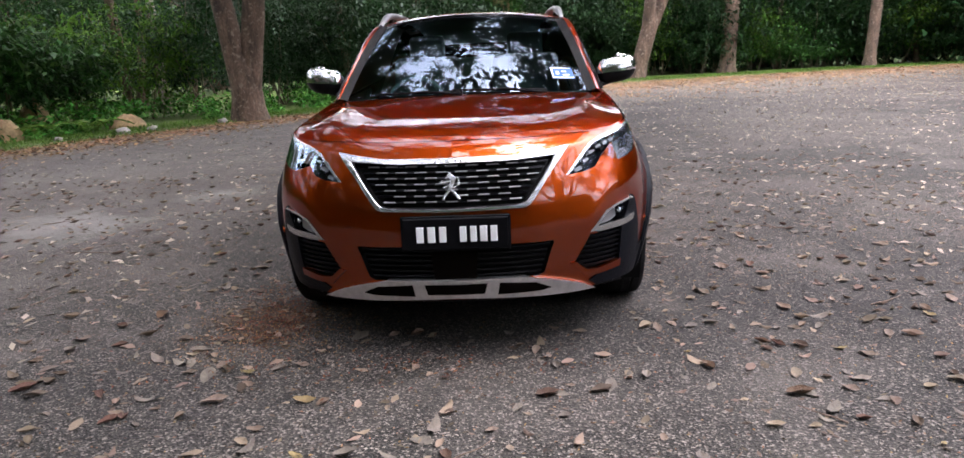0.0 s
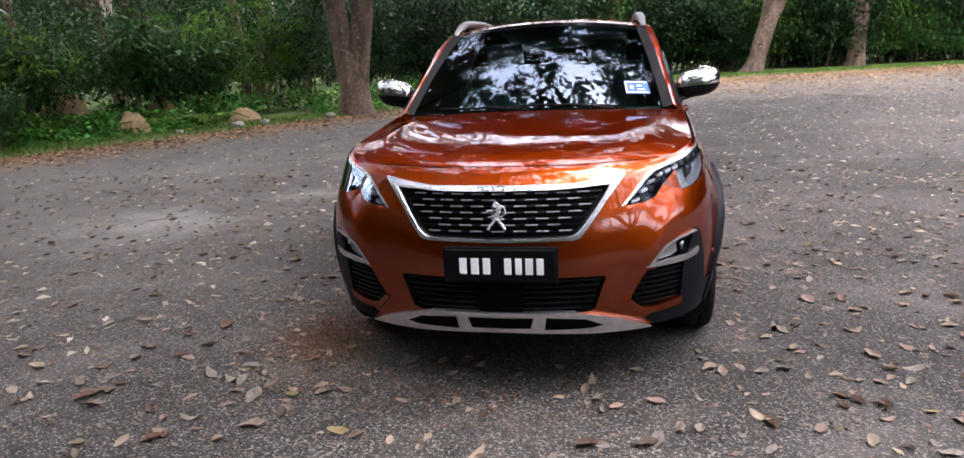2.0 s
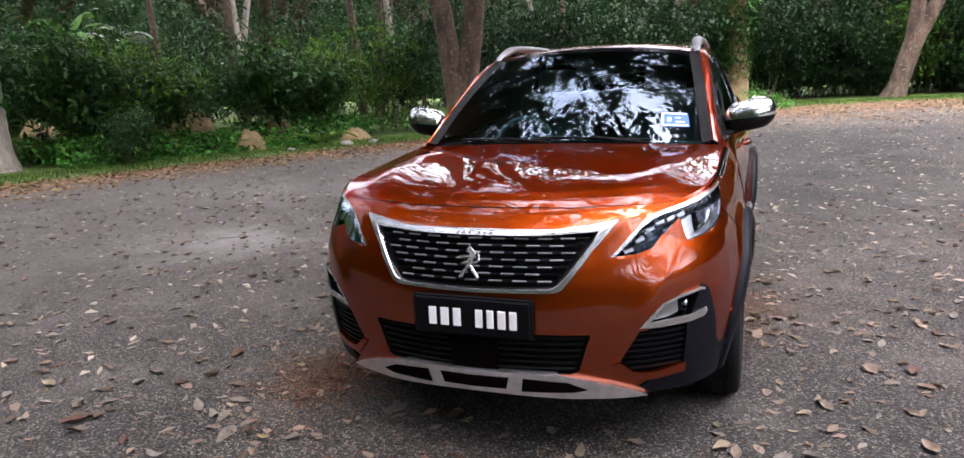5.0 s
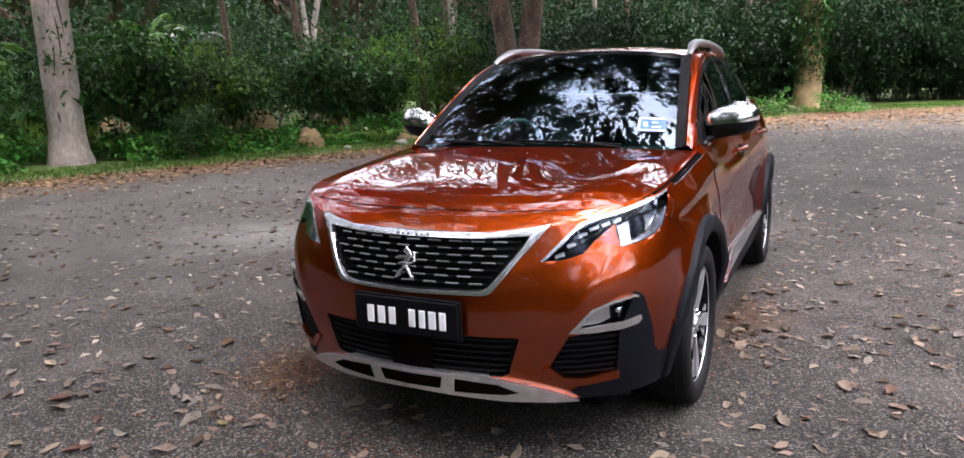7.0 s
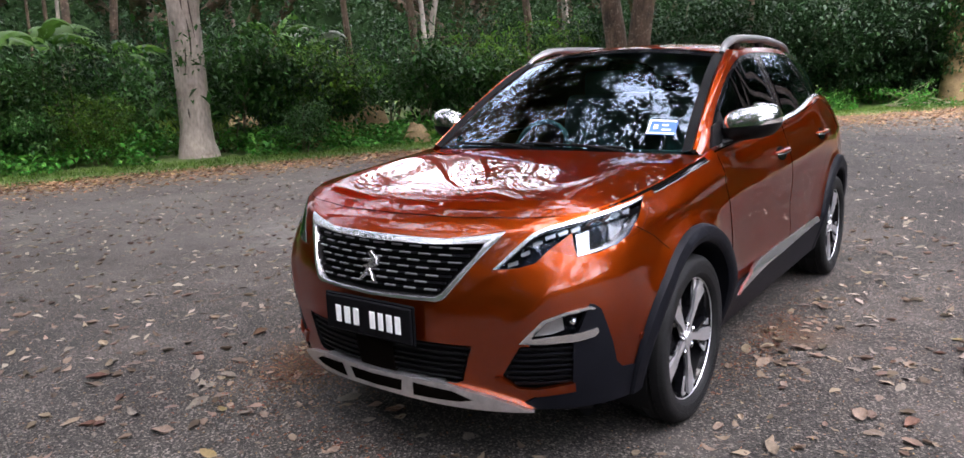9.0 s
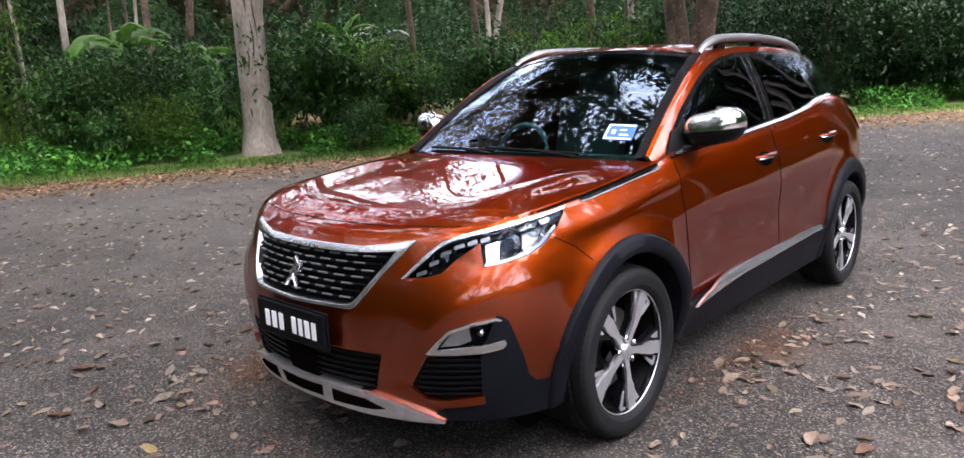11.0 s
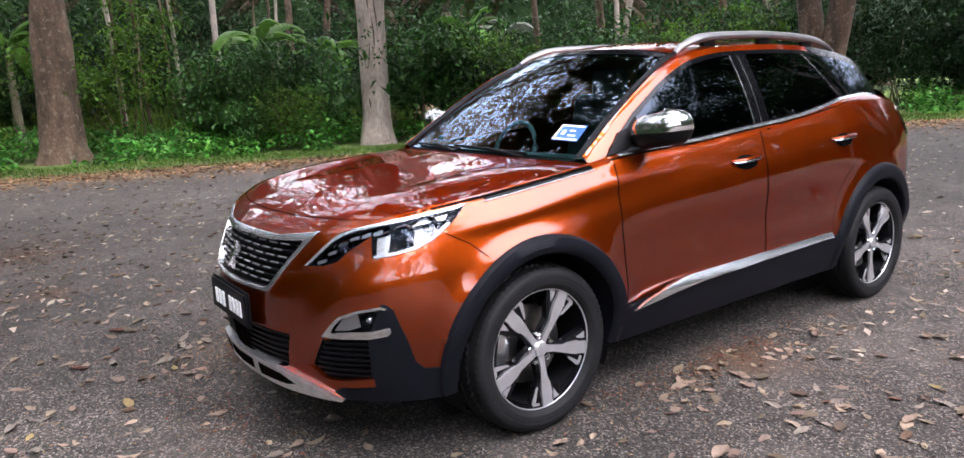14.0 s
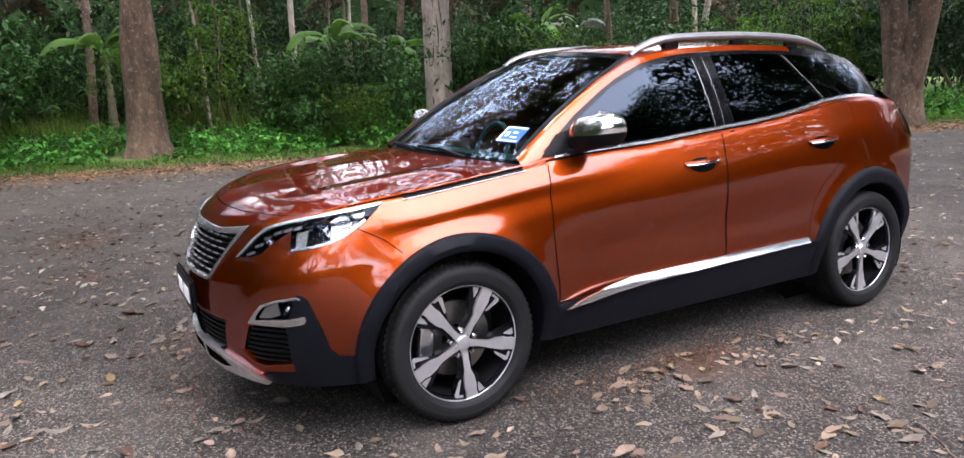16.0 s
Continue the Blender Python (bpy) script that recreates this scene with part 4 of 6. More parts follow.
# headlamps
for side in (1, -1):
    lamp = new("headlamp")
    lamp.parent = car
    part("lamp_housing", patch([(u, v - .045 * min(1, max(0, (v - .84) / .07))) for u, v in LAMP], on_skin, -.045, -.046, .04, side=side), GLOSS, lamp)
    brow = [(.500, .768), (.535, .800), (.582, .842), (.655, .890), (.73, .912), (.808, .926), (.90, .940), (1.03, .955), (1.13, .963), (1.232, .974), (1.18, .952), (1.10, .942), (1.0, .932), (.90, .917), (.80, .902), (.73, .890), (.665, .868), (.595, .820), (.535, .774)]
    part("brow_light", patch(brow, on_skin, -.006, .02, .03, side=side), GLOSS, lamp, "dark glossy brow of the headlamp")
    upper, lower = np.array(brow[:10]), np.array(brow[:9:-1] + [])
    upper, lower = (np.stack([np.interp(np.linspace(0, 1, 40), np.linspace(0, 1, len(q)), q[:, k]) for k in (0, 1)], 1) for q in (upper, lower))
    for nm, m, a, b, h in (("brow_panel", PAINT, -.04, .10, .0035), ("brow_strip", LAMP_SILVER, .10, .60, .0030)):
        rows = [[on_skin(*(p * (1 - c) + q * c), h - d) for p, q in zip(upper, lower)] for c, d in ((a, .01), (a, 0), ((a + b) / 2, 0), (b, 0), (b, .012))]
        if m is PAINT:
            rows[0] = [on_skin(p[0], max(p[1], min(float(edge_z(p[0])) + .001, p[1] + .045)), .0005) for p in upper]
        part(nm, grid(np.array(rows) * [side, 1, 1]), m, lamp)
    for k in range(6):
        u0 = .560 + .050 * k
        z0 = float(np.interp(u0, [.53, .595, .665, .73, .80, .90], [.768, .812, .858, .880, .892, .908]))
        part("brow_step", patch([(u0, z0 - .014), (u0 + .036, z0 - .004), (u0 + .034, z0 + .006), (u0 - .002, z0 - .004)], on_skin, -.012, .012, .03, side=side), RAIL, lamp)
    part("outer_panel", patch([(.824, .814), (.872, .820), (.885, .884), (.824, .872)], on_skin, -.018, .02, .03, side=side), SATIN, lamp, "pale silver inner panel of the headlamp")
    part("outer_reflector", patch([(.985, .842), (1.055, .868), (1.13, .912), (1.15, .935), (1.03, .925), (.985, .905)], on_skin, -.030, .02, .02, side=side), LAMP_SILVER, lamp, "bright chrome reflector")
    part("lamp_sill", patch([(.815, .808), (.90, .818), (.985, .834), (1.06, .860), (1.14, .907), (1.135, .914), (1.05, .868), (.98, .842), (.90, .826), (.815, .816)], on_skin, -.004, .02, .03, side=side), SATIN, lamp)
    for u, v, r in ((.655, .820, .030), (.935, .868, .036), (1.055, .900, .030)):
        c = Vector(on_skin(u, v, -.040))
        aim = Vector((c.x * .6, -1, 0)).normalized() if u < .8 else Vector((.55, -.83, 0))
        turn = Vector((1, 0, 0)).rotation_difference(aim).to_matrix().to_4x4()
        m4 = Matrix.Diagonal((side, 1, 1, 1)) @ Matrix.Translation(c) @ turn
        bm = lathe([(-.03, r * 1.25), (.0, r * 1.22), (.006, r * 1.12), (.004, r * 1.0)], 28)
        bmesh.ops.transform(bm, matrix=m4, verts=bm.verts[:])
        part("projector_ring", bm, CHROME, lamp)
        bm = lathe([(.004, r), (.012, r * .9), (.022, r * .6), (.027, r * .25), (.028, 0.0005)], 28)
        bmesh.ops.transform(bm, matrix=m4, verts=bm.verts[:])
        part("projector_lens", bm, LENS, lamp, "clear glass projector lens").visible_shadow = False
        bm = lathe([(.003, r), (-.006, r * .85), (-.010, r * .62), (-.004, r * .48), (-.010, r * .36), (-.022, .0005)], 28)
        bmesh.ops.transform(bm, matrix=m4, verts=bm.verts[:])
        part("projector_bowl", bm, CAP_CHROME, lamp)
    cover = part("lamp_cover", patch(LAMP, on_skin, .001, .004, .03, side=side), LENS, lamp)
    cover.visible_shadow = False

# wheels
tread = []
for a, r in ((-.112, .245), (-.118, .285), (-.112, .325), (-.100, .340), (-.060, .346), (-.056, .338), (-.048, .338), (-.044, .347), (-.006, TYRE_R), (-.004, .339), (.004, .339), (.006, TYRE_R),
             (.044, .347), (.048, .338), (.056, .338), (.060, .346), (.092, .341), (.104, .334), (.112, .322), (.116, .308), (.1165, .300), (.1155, .298), (.1165, .288), (.113, .270), (.104, .257), (.094, .250)):
    tread.append((a, r))


def tyre_mesh():
    bm = lathe(tread, 144)
    for v in bm.verts:
        r, k = math.hypot(v.co.y, v.co.z), math.atan2(v.co.z, v.co.y)
        if .330 < r and abs(v.co.x) > .042 and round(k * 72 / math.pi) % 2:
            v.co.y, v.co.z = v.co.y * .968, v.co.z * .968
    return finish(bm, "tyre", RUBBER, 0.35)


def spoke_piece(outline, depth, x0, dish):
    """A plate in the wheel's face; outline in (radius, sideways), pulled in towards the hub."""
    bm = bmesh.new()
    f = bm.faces.new([bm.verts.new((0, a, b)) for a, b in outline])
    bmesh.ops.triangulate(bm, faces=[f])
    r = bmesh.ops.extrude_face_region(bm, geom=bm.faces[:])
    bmesh.ops.translate(bm, vec=(-depth, 0, 0), verts=[v for v in r["geom"] if isinstance(v, bmesh.types.BMVert)])
    for v in bm.verts:
        v.co.x += x0 + dish * (1 - v.co.y / .23) ** 2
    bmesh.ops.recalc_face_normals(bm, faces=bm.faces[:])
    return bm


SPOKE = finish(spoke_piece([(.020, -.015), (.020, .015), (.070, .0125), (.118, .0122), (.146, .0225), (.186, .0270), (.206, .0235), (.232, .0262), (.235, .0), (.232, -.0262), (.206, -.0235), (.186, -.0270), (.146, -.0225), (.118, -.0122), (.070, -.0125)], .022, .090, -.014), "spoke_face", ALLOY)
BACK = finish(spoke_piece([(.03, -.030), (.03, .030), (.12, .024), (.15, .044), (.195, .070), (.221, .080), (.234, .030), (.234, -.030), (.221, -.080), (.195, -.070), (.15, -.044), (.12, -.024)], .030, .078, -.014), "spoke_back", GLOSS)
WING_A = finish(spoke_piece([(.182, .0400), (.210, .0350), (.230, .0385), (.224, .0660), (.213, .0580)], .006, .0820, -.012), "spoke_wing", ALLOY)
WING_B = finish(spoke_piece([(.150, -.0350), (.157, -.0460), (.206, -.0740), (.222, -.0700), (.230, -.0385), (.218, -.0360), (.212, -.0570), (.188, -.0480)], .006, .0820, -.012), "spoke_wing", ALLOY)
TYRE = tyre_mesh()
RIM = finish(lathe([(-.10, .236), (-.09, .225), (.02, .218), (.070, .226), (.088, .232), (.091, .2385), (.088, .240), (.080, .241)], 72), "rim", GLOSS)
RIM_EDGE = finish(lathe([(.0905, .2345), (.0935, .236), (.0935, .2385), (.0905, .2400)], 72), "rim_edge", ALLOY)
BARREL = finish(lathe([(-.10, .232), (-.095, .221), (.02, .214), (.066, .222)], 72), "rim_barrel", BLACK)
ROTOR = finish(lathe([(.0, .06), (.0, .165), (-.022, .165), (-.022, .06)], 48), "brake_disc", DISC)
CAP = finish(lathe([(.060, .034), (.084, .032), (.089, .028), (.091, .016), (.091, .0005)], 32), "centre_cap", ALLOY)
BOLT = finish(lathe([(.060, .0115), (.084, .0115), (.088, .008), (.088, .0004)], 6), "wheel_bolt", CHROME)
CALIPER = finish(block((.05, .07, .17), (-.01, 0, 0), .015), "brake_caliper", SATIN)
for side in (1, -1):
    for (yc, _), phase in zip(WHEELS, (60, 52)):
        wheel = new("wheel")
        wheel.parent = car
        wheel.matrix_local = Matrix.Translation((side * .785, yc, AXLE_Z)) @ (Matrix() if side > 0 else Matrix.Rotation(math.pi, 4, "Z"))
        part("tyre", TYRE, RUBBER, wheel, "black rubber tyre with grooved tread")
        rim = part("rim", RIM, GLOSS, wheel, "two-tone machined alloy rim")
        wide = Matrix.Diagonal((1, 1.045, 1.045, 1))
        rim.matrix_local = wide
        part("rim_barrel", BARREL, BLACK, wheel).matrix_local = wide
        part("rim_edge", RIM_EDGE, ALLOY, wheel, "thin bright rim edge").matrix_local = wide
        part("brake_disc", ROTOR, DISC, wheel)
        part("brake_caliper", CALIPER, SATIN, wheel).matrix_local = Matrix.Rotation(radians(172), 4, "X") @ Matrix.Translation((0, .135, 0))
        part("centre_cap", CAP, ALLOY, wheel)
        for k in range(5):
            m4 = Matrix.Rotation(radians(phase + 72 * k), 4, "X")
            for nm, me in (("spoke_back", BACK), ("spoke", SPOKE), ("spoke_wing", WING_A), ("spoke_wing", WING_B)):
                part(nm, me, ALLOY, wheel).matrix_local = wide @ m4
            part("wheel_bolt", BOLT, CHROME, wheel).matrix_local = wide @ Matrix.Rotation(radians(phase + 36 + 72 * k), 4, "X") @ Matrix.Translation((0, .054, 0))

# underside, cabin, cowl and wipers
part("underbody", block((1.42, 3.9, .20), (0, 2.2, .33), .05), BLACK, car)
part("front_undertray", grid([[(x, .05 + .28 * (x / .75) ** 2 + d, z) for x in np.linspace(-.74, .74, 21)] for d, z in ((.0, .29), (.03, .235), (.5, .22))]), BLACK, car)
part("bulkhead", block((1.40, .04, .60), (0, 1.05, .72), .01), BLACK, car)
part("dashboard", grid([[(x, 1.30 - .06 * (1 - (x / .7) ** 2) + d, z) for x in np.linspace(-.71, .71, 15)] for d, z in ((0, 1.045), (.15, 1.06), (.32, 1.045), (.40, .98), (.42, .62))]), TRIM, car)
bm = tube([(-.36 + .18 * math.cos(a), 1.80 + .06 * math.sin(a), 1.0 + .17 * math.sin(a)) for a in np.linspace(0, math.tau, 25)], .014, 8, cap=False)
part("steering_wheel", bm, TRIM, car)
for x in (-.36, .36):
    seat = new("seat")
    seat.parent = car
    part("seat_cushion", block((.50, .52, .16), (x, 2.20, .68), .05, 3), TRIM, seat)
    part("seat_back", block((.48, .14, .62), (x, 2.50, 1.0), .05, 3, Matrix.Rotation(radians(-14), 4, "X")), TRIM, seat)
    part("headrest", block((.26, .09, .17), (x, 2.60, 1.37), .035, 3), TRIM, seat)
part("rear_bench", block((1.28, .16, .60), (0, 3.35, 1.0), .05, 3, Matrix.Rotation(radians(-14), 4, "X")), TRIM, car)
part("cabin_floor", block((1.40, 2.6, .04), (0, 2.6, .50), .01), TRIM, car)
part("roof_lining", grid([[(x, y, float(roof_z(y)) + .01 + .02 * (1 - (x / .6) ** 2)) for x in np.linspace(-.54, .54, 9)] for y in np.linspace(2.16, 3.9, 12)]), LINING, car, "pale grey roof lining")
part("cowl_panel", grid(np.stack([cowl(np.linspace(-.97, .97, 31)) + [0, -.004, -.012], cowl(np.linspace(-.97, .97, 31)) + [0, .03, -.016], screen_at(np.linspace(-.99, .99, 31), np.full(31, .02), -.006)])), BLACK, car)
for u0, u1 in ((.62, -.10), (-.02, -.72)):
    us = np.linspace(u0, u1, 9)
    part("wiper", tube(screen_at(us, .004 + .02 * np.linspace(0, 1, 9), .012), .007, 6), BLACK, car)
    part("wiper_arm", tube(screen_at(np.linspace(u0, (u0 + u1) / 2, 6), np.linspace(-.03, .012, 6), .02), .008, 6), BLACK, car)


def on_screen(u, v, off):
    return tuple(float(c) for c in screen_at(u, v, off))


sticker = part("road_tax_sticker", patch([(.70, .13), (.88, .13), (.875, .25), (.695, .25)], on_screen, .003, .001, .06), STICKER, car, "blue and white windscreen sticker")
for quad in ([(.700, .135), (.872, .135), (.872, .145), (.700, .145)], [(.700, .150), (.712, .150), (.710, .245), (.698, .245)], [(.712, .236), (.868, .236), (.867, .246), (.712, .246)],
             [(.737, .172), (.762, .172), (.760, .205), (.735, .205)], [(.790, .164), (.845, .164), (.844, .174), (.789, .174)], [(.785, .200), (.825, .200), (.824, .210), (.784, .210)]):
    part("sticker_bar", patch(quad, on_screen, .0045, .001, .06), WHITE, sticker)

# ---- ground: one sheet, asphalt in front, lawn behind the verge ----
VERGE = [(-40, -60), (-22, -22), (-15.2, -6), (-13.7, -1.5), (-12.6, 2.4), (-11.7, 5.0), (-10.3, 8.6), (-8.9, 12.2), (-6.7, 17.8), (-3.6, 22.5), (0.5, 26.6), (5, 28.8), (14, 31), (30, 34), (70, 40)]


def verge_gap(x, y):
    """Signed way to the verge's edge: below zero on the asphalt."""
    x, y = np.asarray(x, float), np.asarray(y, float)
    best, sign = np.full(x.shape, 1e9), np.zeros(x.shape)
    for (x0, y0), (x1, y1) in zip(VERGE, VERGE[1:]):
        dx, dy = x1 - x0, y1 - y0
        t = np.clip(((x - x0) * dx + (y - y0) * dy) / (dx * dx + dy * dy), 0, 1)
        d = np.hypot(x - x0 - t * dx, y - y0 - t * dy)
        near = d < best
        best = np.where(near, d, best)
        sign = np.where(near, np.sign(dx * (y - y0) - dy * (x - x0)), sign)
    return best * sign


def ground_z(x, y):
    g = verge_gap(x, y)
    far = np.clip((np.asarray(y, float) - 20) / 14, 0, 1)
    return .34 * far * far * (3 - 2 * far) + .03 * np.clip(g / .4, 0, 1)


def along_verge(t, back):
    """A place by the way along the verge (metres from its start) and behind it."""
    p = np.array(VERGE, float)
    d = np.concatenate([[0], np.cumsum(np.hypot(*np.diff(p, axis=0).T))])
    x, y = np.interp(t, d, p[:, 0]), np.interp(t, d, p[:, 1])
    e = 1.5
    tx, ty = np.interp(t + e, d, p[:, 0]) - np.interp(t - e, d, p[:, 0]), np.interp(t + e, d, p[:, 1]) - np.interp(t - e, d, p[:, 1])
    n = np.hypot(tx, ty)
    return x - ty / n * back, y + tx / n * back


axis = np.concatenate([[-900, -400, -200, -120, -80], np.arange(-60, -30, 3.0), np.arange(-30, 45.1, .6), np.arange(48, 80, 4.0), [120, 200, 400, 900]])
GX, GY = np.meshgrid(axis, axis)
bm = grid(np.stack([GX, GY, ground_z(GX, GY)], -1))
me = finish(bm, "ground", GROUND)
att = me.attributes.new("verge", "FLOAT", "POINT")
co = np.zeros(len(me.vertices) * 3, np.float32)
me.vertices.foreach_get("co", co)
co = co.reshape(-1, 3)
att.data.foreach_set("value", verge_gap(co[:, 0], co[:, 1]).astype(np.float32))
tagged(new("ground", me), "old grey chip-seal asphalt with a lawn beyond the verge", "ground", kind="structure")

rng = np.random.default_rng(7)


# ---- trees ----
def limb(start, way, length, r0, r1, bend, seed, n=9):
    g = np.random.default_rng(seed)
    p, d, line, rad = Vector(start), Vector(way).normalized(), [], []
    for k in range(n):
        line.append(p.copy())
        rad.append(r0 + (r1 - r0) * k / (n - 1))
        d = (d + Vector(g.normal(0, bend, 3)) + Vector((0, 0, .02))).normalized()
        p = p + d * length / (n - 1)
    return line, rad


def join(bms):
    whole = bms[0]
    for b in bms[1:]:
        me = bpy.data.meshes.new("t")
        b.to_mesh(me)
        b.free()
        whole.from_mesh(me)
        bpy.data.meshes.remove(me)
    return whole


def trunk_bm(height, r, leans, seed, flare=1.35, fork=2.6, stems=2, split=.18, turn=None):
    """A flared foot that forks into stems, with limbs higher up. Returns the mesh and the ends of the limbs."""
    g = np.random.default_rng(seed)
    d = Vector((leans[0], leans[1], 1)).normalized()
    line = [d * h for h in (-.15, .0, .12, .35, .7, fork - .85, fork - .4, fork - .1, fork + .25)]
    bms = [tube(line, [r * flare * 1.12, r * flare, r * (flare * .6 + .45), r * 1.08, r, r * .97, r * .94, r * .78, r * .30], 18)]
    ends = []
    base = d * fork
    for k in range(stems):
        a = k * math.tau / stems + (g.uniform(0, 1) if turn is None else turn)
        ln, rd = limb(base - d * .9 + Vector((math.cos(a), math.sin(a), 0)) * r * .22, (d.x + split * math.cos(a), d.y + split * math.sin(a), 1), height - fork + .9, r * .74, r * .22, .07, seed * 10 + k, 12)
        bms.append(tube(ln, rd, 12))
        for j in range(5, 12, 1):
            a2 = g.uniform(0, math.tau)
            l2, r2 = limb(ln[j], (math.cos(a2), math.sin(a2), g.uniform(.1, .7)), g.uniform(.20, .38) * (height - fork) + .4, rd[j] * .55, .02, .16, seed * 100 + k * 20 + j, 8)
            bms.append(tube(l2, r2, 6))
            ends += [l2[3], l2[5], l2[7]]
    bm = join(bms)
    for v in bm.verts:
        q = noise.noise(v.co * 2.3 + Vector((seed, 0, 0))) * .10 + noise.noise(v.co * 7) * .03
        c = Vector((d.x * v.co.z, d.y * v.co.z, v.co.z))
        v.co += (v.co - c).normalized() * q * r if (v.co - c).length < r * 2 else Vector()
    return bm, ends


def crown_quads(ends, per, spread, length, seed):
    g = np.random.default_rng(seed)
    c = np.repeat(np.array([tuple(e) for e in ends]), per, 0)
    lump = np.repeat(g.normal(0, 1, (len(ends), 3)) * spread * .5, per, 0)
    return leaves(c + lump + g.normal(0, 1, c.shape) * np.array([spread, spread, spread * .6]), length, length * .42, g)


def tree(label, x, y, height, r, leans, seed, bark, stems=2, fork=2.6, per=150, split=.18, turn=None):
    t = tagged(new("tree"), label, "tree")
    t.matrix_world = pose(x, y, float(ground_z(x, y)), 0, 0, 0)
    bm, ends = trunk_bm(height, r, leans, seed, stems=stems, fork=fork, split=split, turn=turn)
    part("trunk", bm, bark, t, "rough tapering trunk with limbs")
    part("crown", quads_mesh("crown", crown_quads(ends, per, 1.2, .40, seed), CROWN), CROWN, t, "loose crown of small green leaves")
    return t


twin = tree("two-stemmed brown tree with mottled bark beside the verge", -7.15, 17.0, 22, .42, (-.04, .0), 3, BARK, 2, 1.7, split=.07)
pale = tree("straight pale-barked tree on the grass verge", -13.7, 7.85, 22, .36, (-.05, .03), 5, PALE_BARK, 1, 4.2)
tree("thick dark brown forked tree on the verge", -16.3, 1.1, 21, .46, (-.03, .02), 8, BARK, 2, 1.75, split=.05, turn=1.75)
tree("leaning brown tree at the far verge", 5.6, 31.0, 22, .36, (.27, .0), 11, BARK, 2, 3.0)
tree("brown tree with upright forks at the far verge", 10.2, 33.0, 22, .37, (.05, .0), 13, BARK, 2, 3.4)
tree("slim grey-brown tree at the far verge", 16.8, 33.0, 21, .26, (.06, .0), 17, BARK, 1, 3.5)



def boughs(t, root, tips, seed):
    """Long limbs that reach out over the car park, each with its side branches."""
    for k, tip in enumerate(tips):
        g = np.random.default_rng(seed + k)
        a, b = Vector(root) + Vector((0, 0, .8 * k)), Vector(tip)
        line = [a.lerp(b, q) + Vector(g.normal(0, .16, 3)) * math.sin(math.pi * q) + Vector((0, 0, 1.1 * math.sin(math.pi * q * .8))) for q in np.linspace(0, 1, 14)]
        rad = [.17 - .13 * q for q in np.linspace(0, 1, 14)]
        bms = [tube(line, rad, 9)]
        for j in range(4, 14):
            for _ in range(2):
                w = (b - a).normalized() + Vector((*g.normal(0, .9, 2), g.uniform(-.1, .9)))
                ln, rd = limb(line[j], w, g.uniform(1.4, 3.2), rad[j] * .5, .012, .16, seed * 31 + 20 * k + j, 7)
                bms.append(tube(ln, rd, 5))
        part("bough", join(bms), BARK, t, "long dark bough with side branches")


boughs(pale, (0, 0, 6.6), ((8.6, -2.2, 9.6), (9.6, 1.2, 10.2), (7.6, 4.4, 10.4)), 610)
boughs(twin, (0, 0, 6.2), ((2.6, -8.6, 9.8), (6.4, -7.0, 10.4), (8.2, -3.0, 10.2), (-1.0, -6.0, 9.6)), 640)

SCAR = mat("bark_scar", (0.055, 0.038, 0.028), 0.95, vary=0.4, scale=9, bump=0.8, bump_scale=40)
for a, z0, z1, w in ((-.42, 2.25, 3.15, .026), (-.75, 1.9, 2.5, .022), (-.10, 2.7, 3.9, .02), (-.55, 3.3, 4.0, .03), (-.9, .9, 1.15, .03)):
    line = [(-.05 * z + .352 * math.cos(a + .10 * math.sin(3 * z)), .03 * z + .352 * math.sin(a + .10 * math.sin(3 * z)), z) for z in np.linspace(z0, z1, 10)]
    part("bark_scar", tube(line, [w * .55 * (.25 + math.sin(math.pi * k / 9)) for k in range(10)], 6), SCAR, pale, "dark vertical scar in the bark")


def canopy_tree(seed, bark, height, r, stems, split, per):
    bm, ends = trunk_bm(height, r, (.04, -.03), seed, stems=stems, fork=3.6, split=split)
    t = tagged(new("tree"), "tall spreading shade tree over the car park", "tree", "shade trees")
    part("trunk", bm, bark, t)
    part("crown", quads_mesh("crown", crown_quads(ends, per, .75, .29, seed), CROWN), CROWN, t)
    return t


# Trees added mostly out of view, to block sky and fill reflections.
first = [canopy_tree(31, BARK, 12, .40, 5, .85, 120), canopy_tree(37, PALE_BARK, 14, .42, 3, .40, 170)]
spots = [(-20, -20), (-7.5, -15), (29, 4), (-9.4, -7.5), (7.0, -18.5), (-2.5, -25), (15.5, -16), (-12, -8.5), (-2.5, -21), (9, -21), (-19, -12), (30, -9), (-10, -28), (14, -24), (34, -17), (4, -32), (34, 0),
         (-35, 19), (-36, 9.0), (-34, -6), (-27, 35), (-18, 42), (-5, 46), (6, 45), (15, 43), (24, 42), (-39, 27), (-33, 42), (-22, 50), (33, 36), (-40, 1), (-34, -16)]
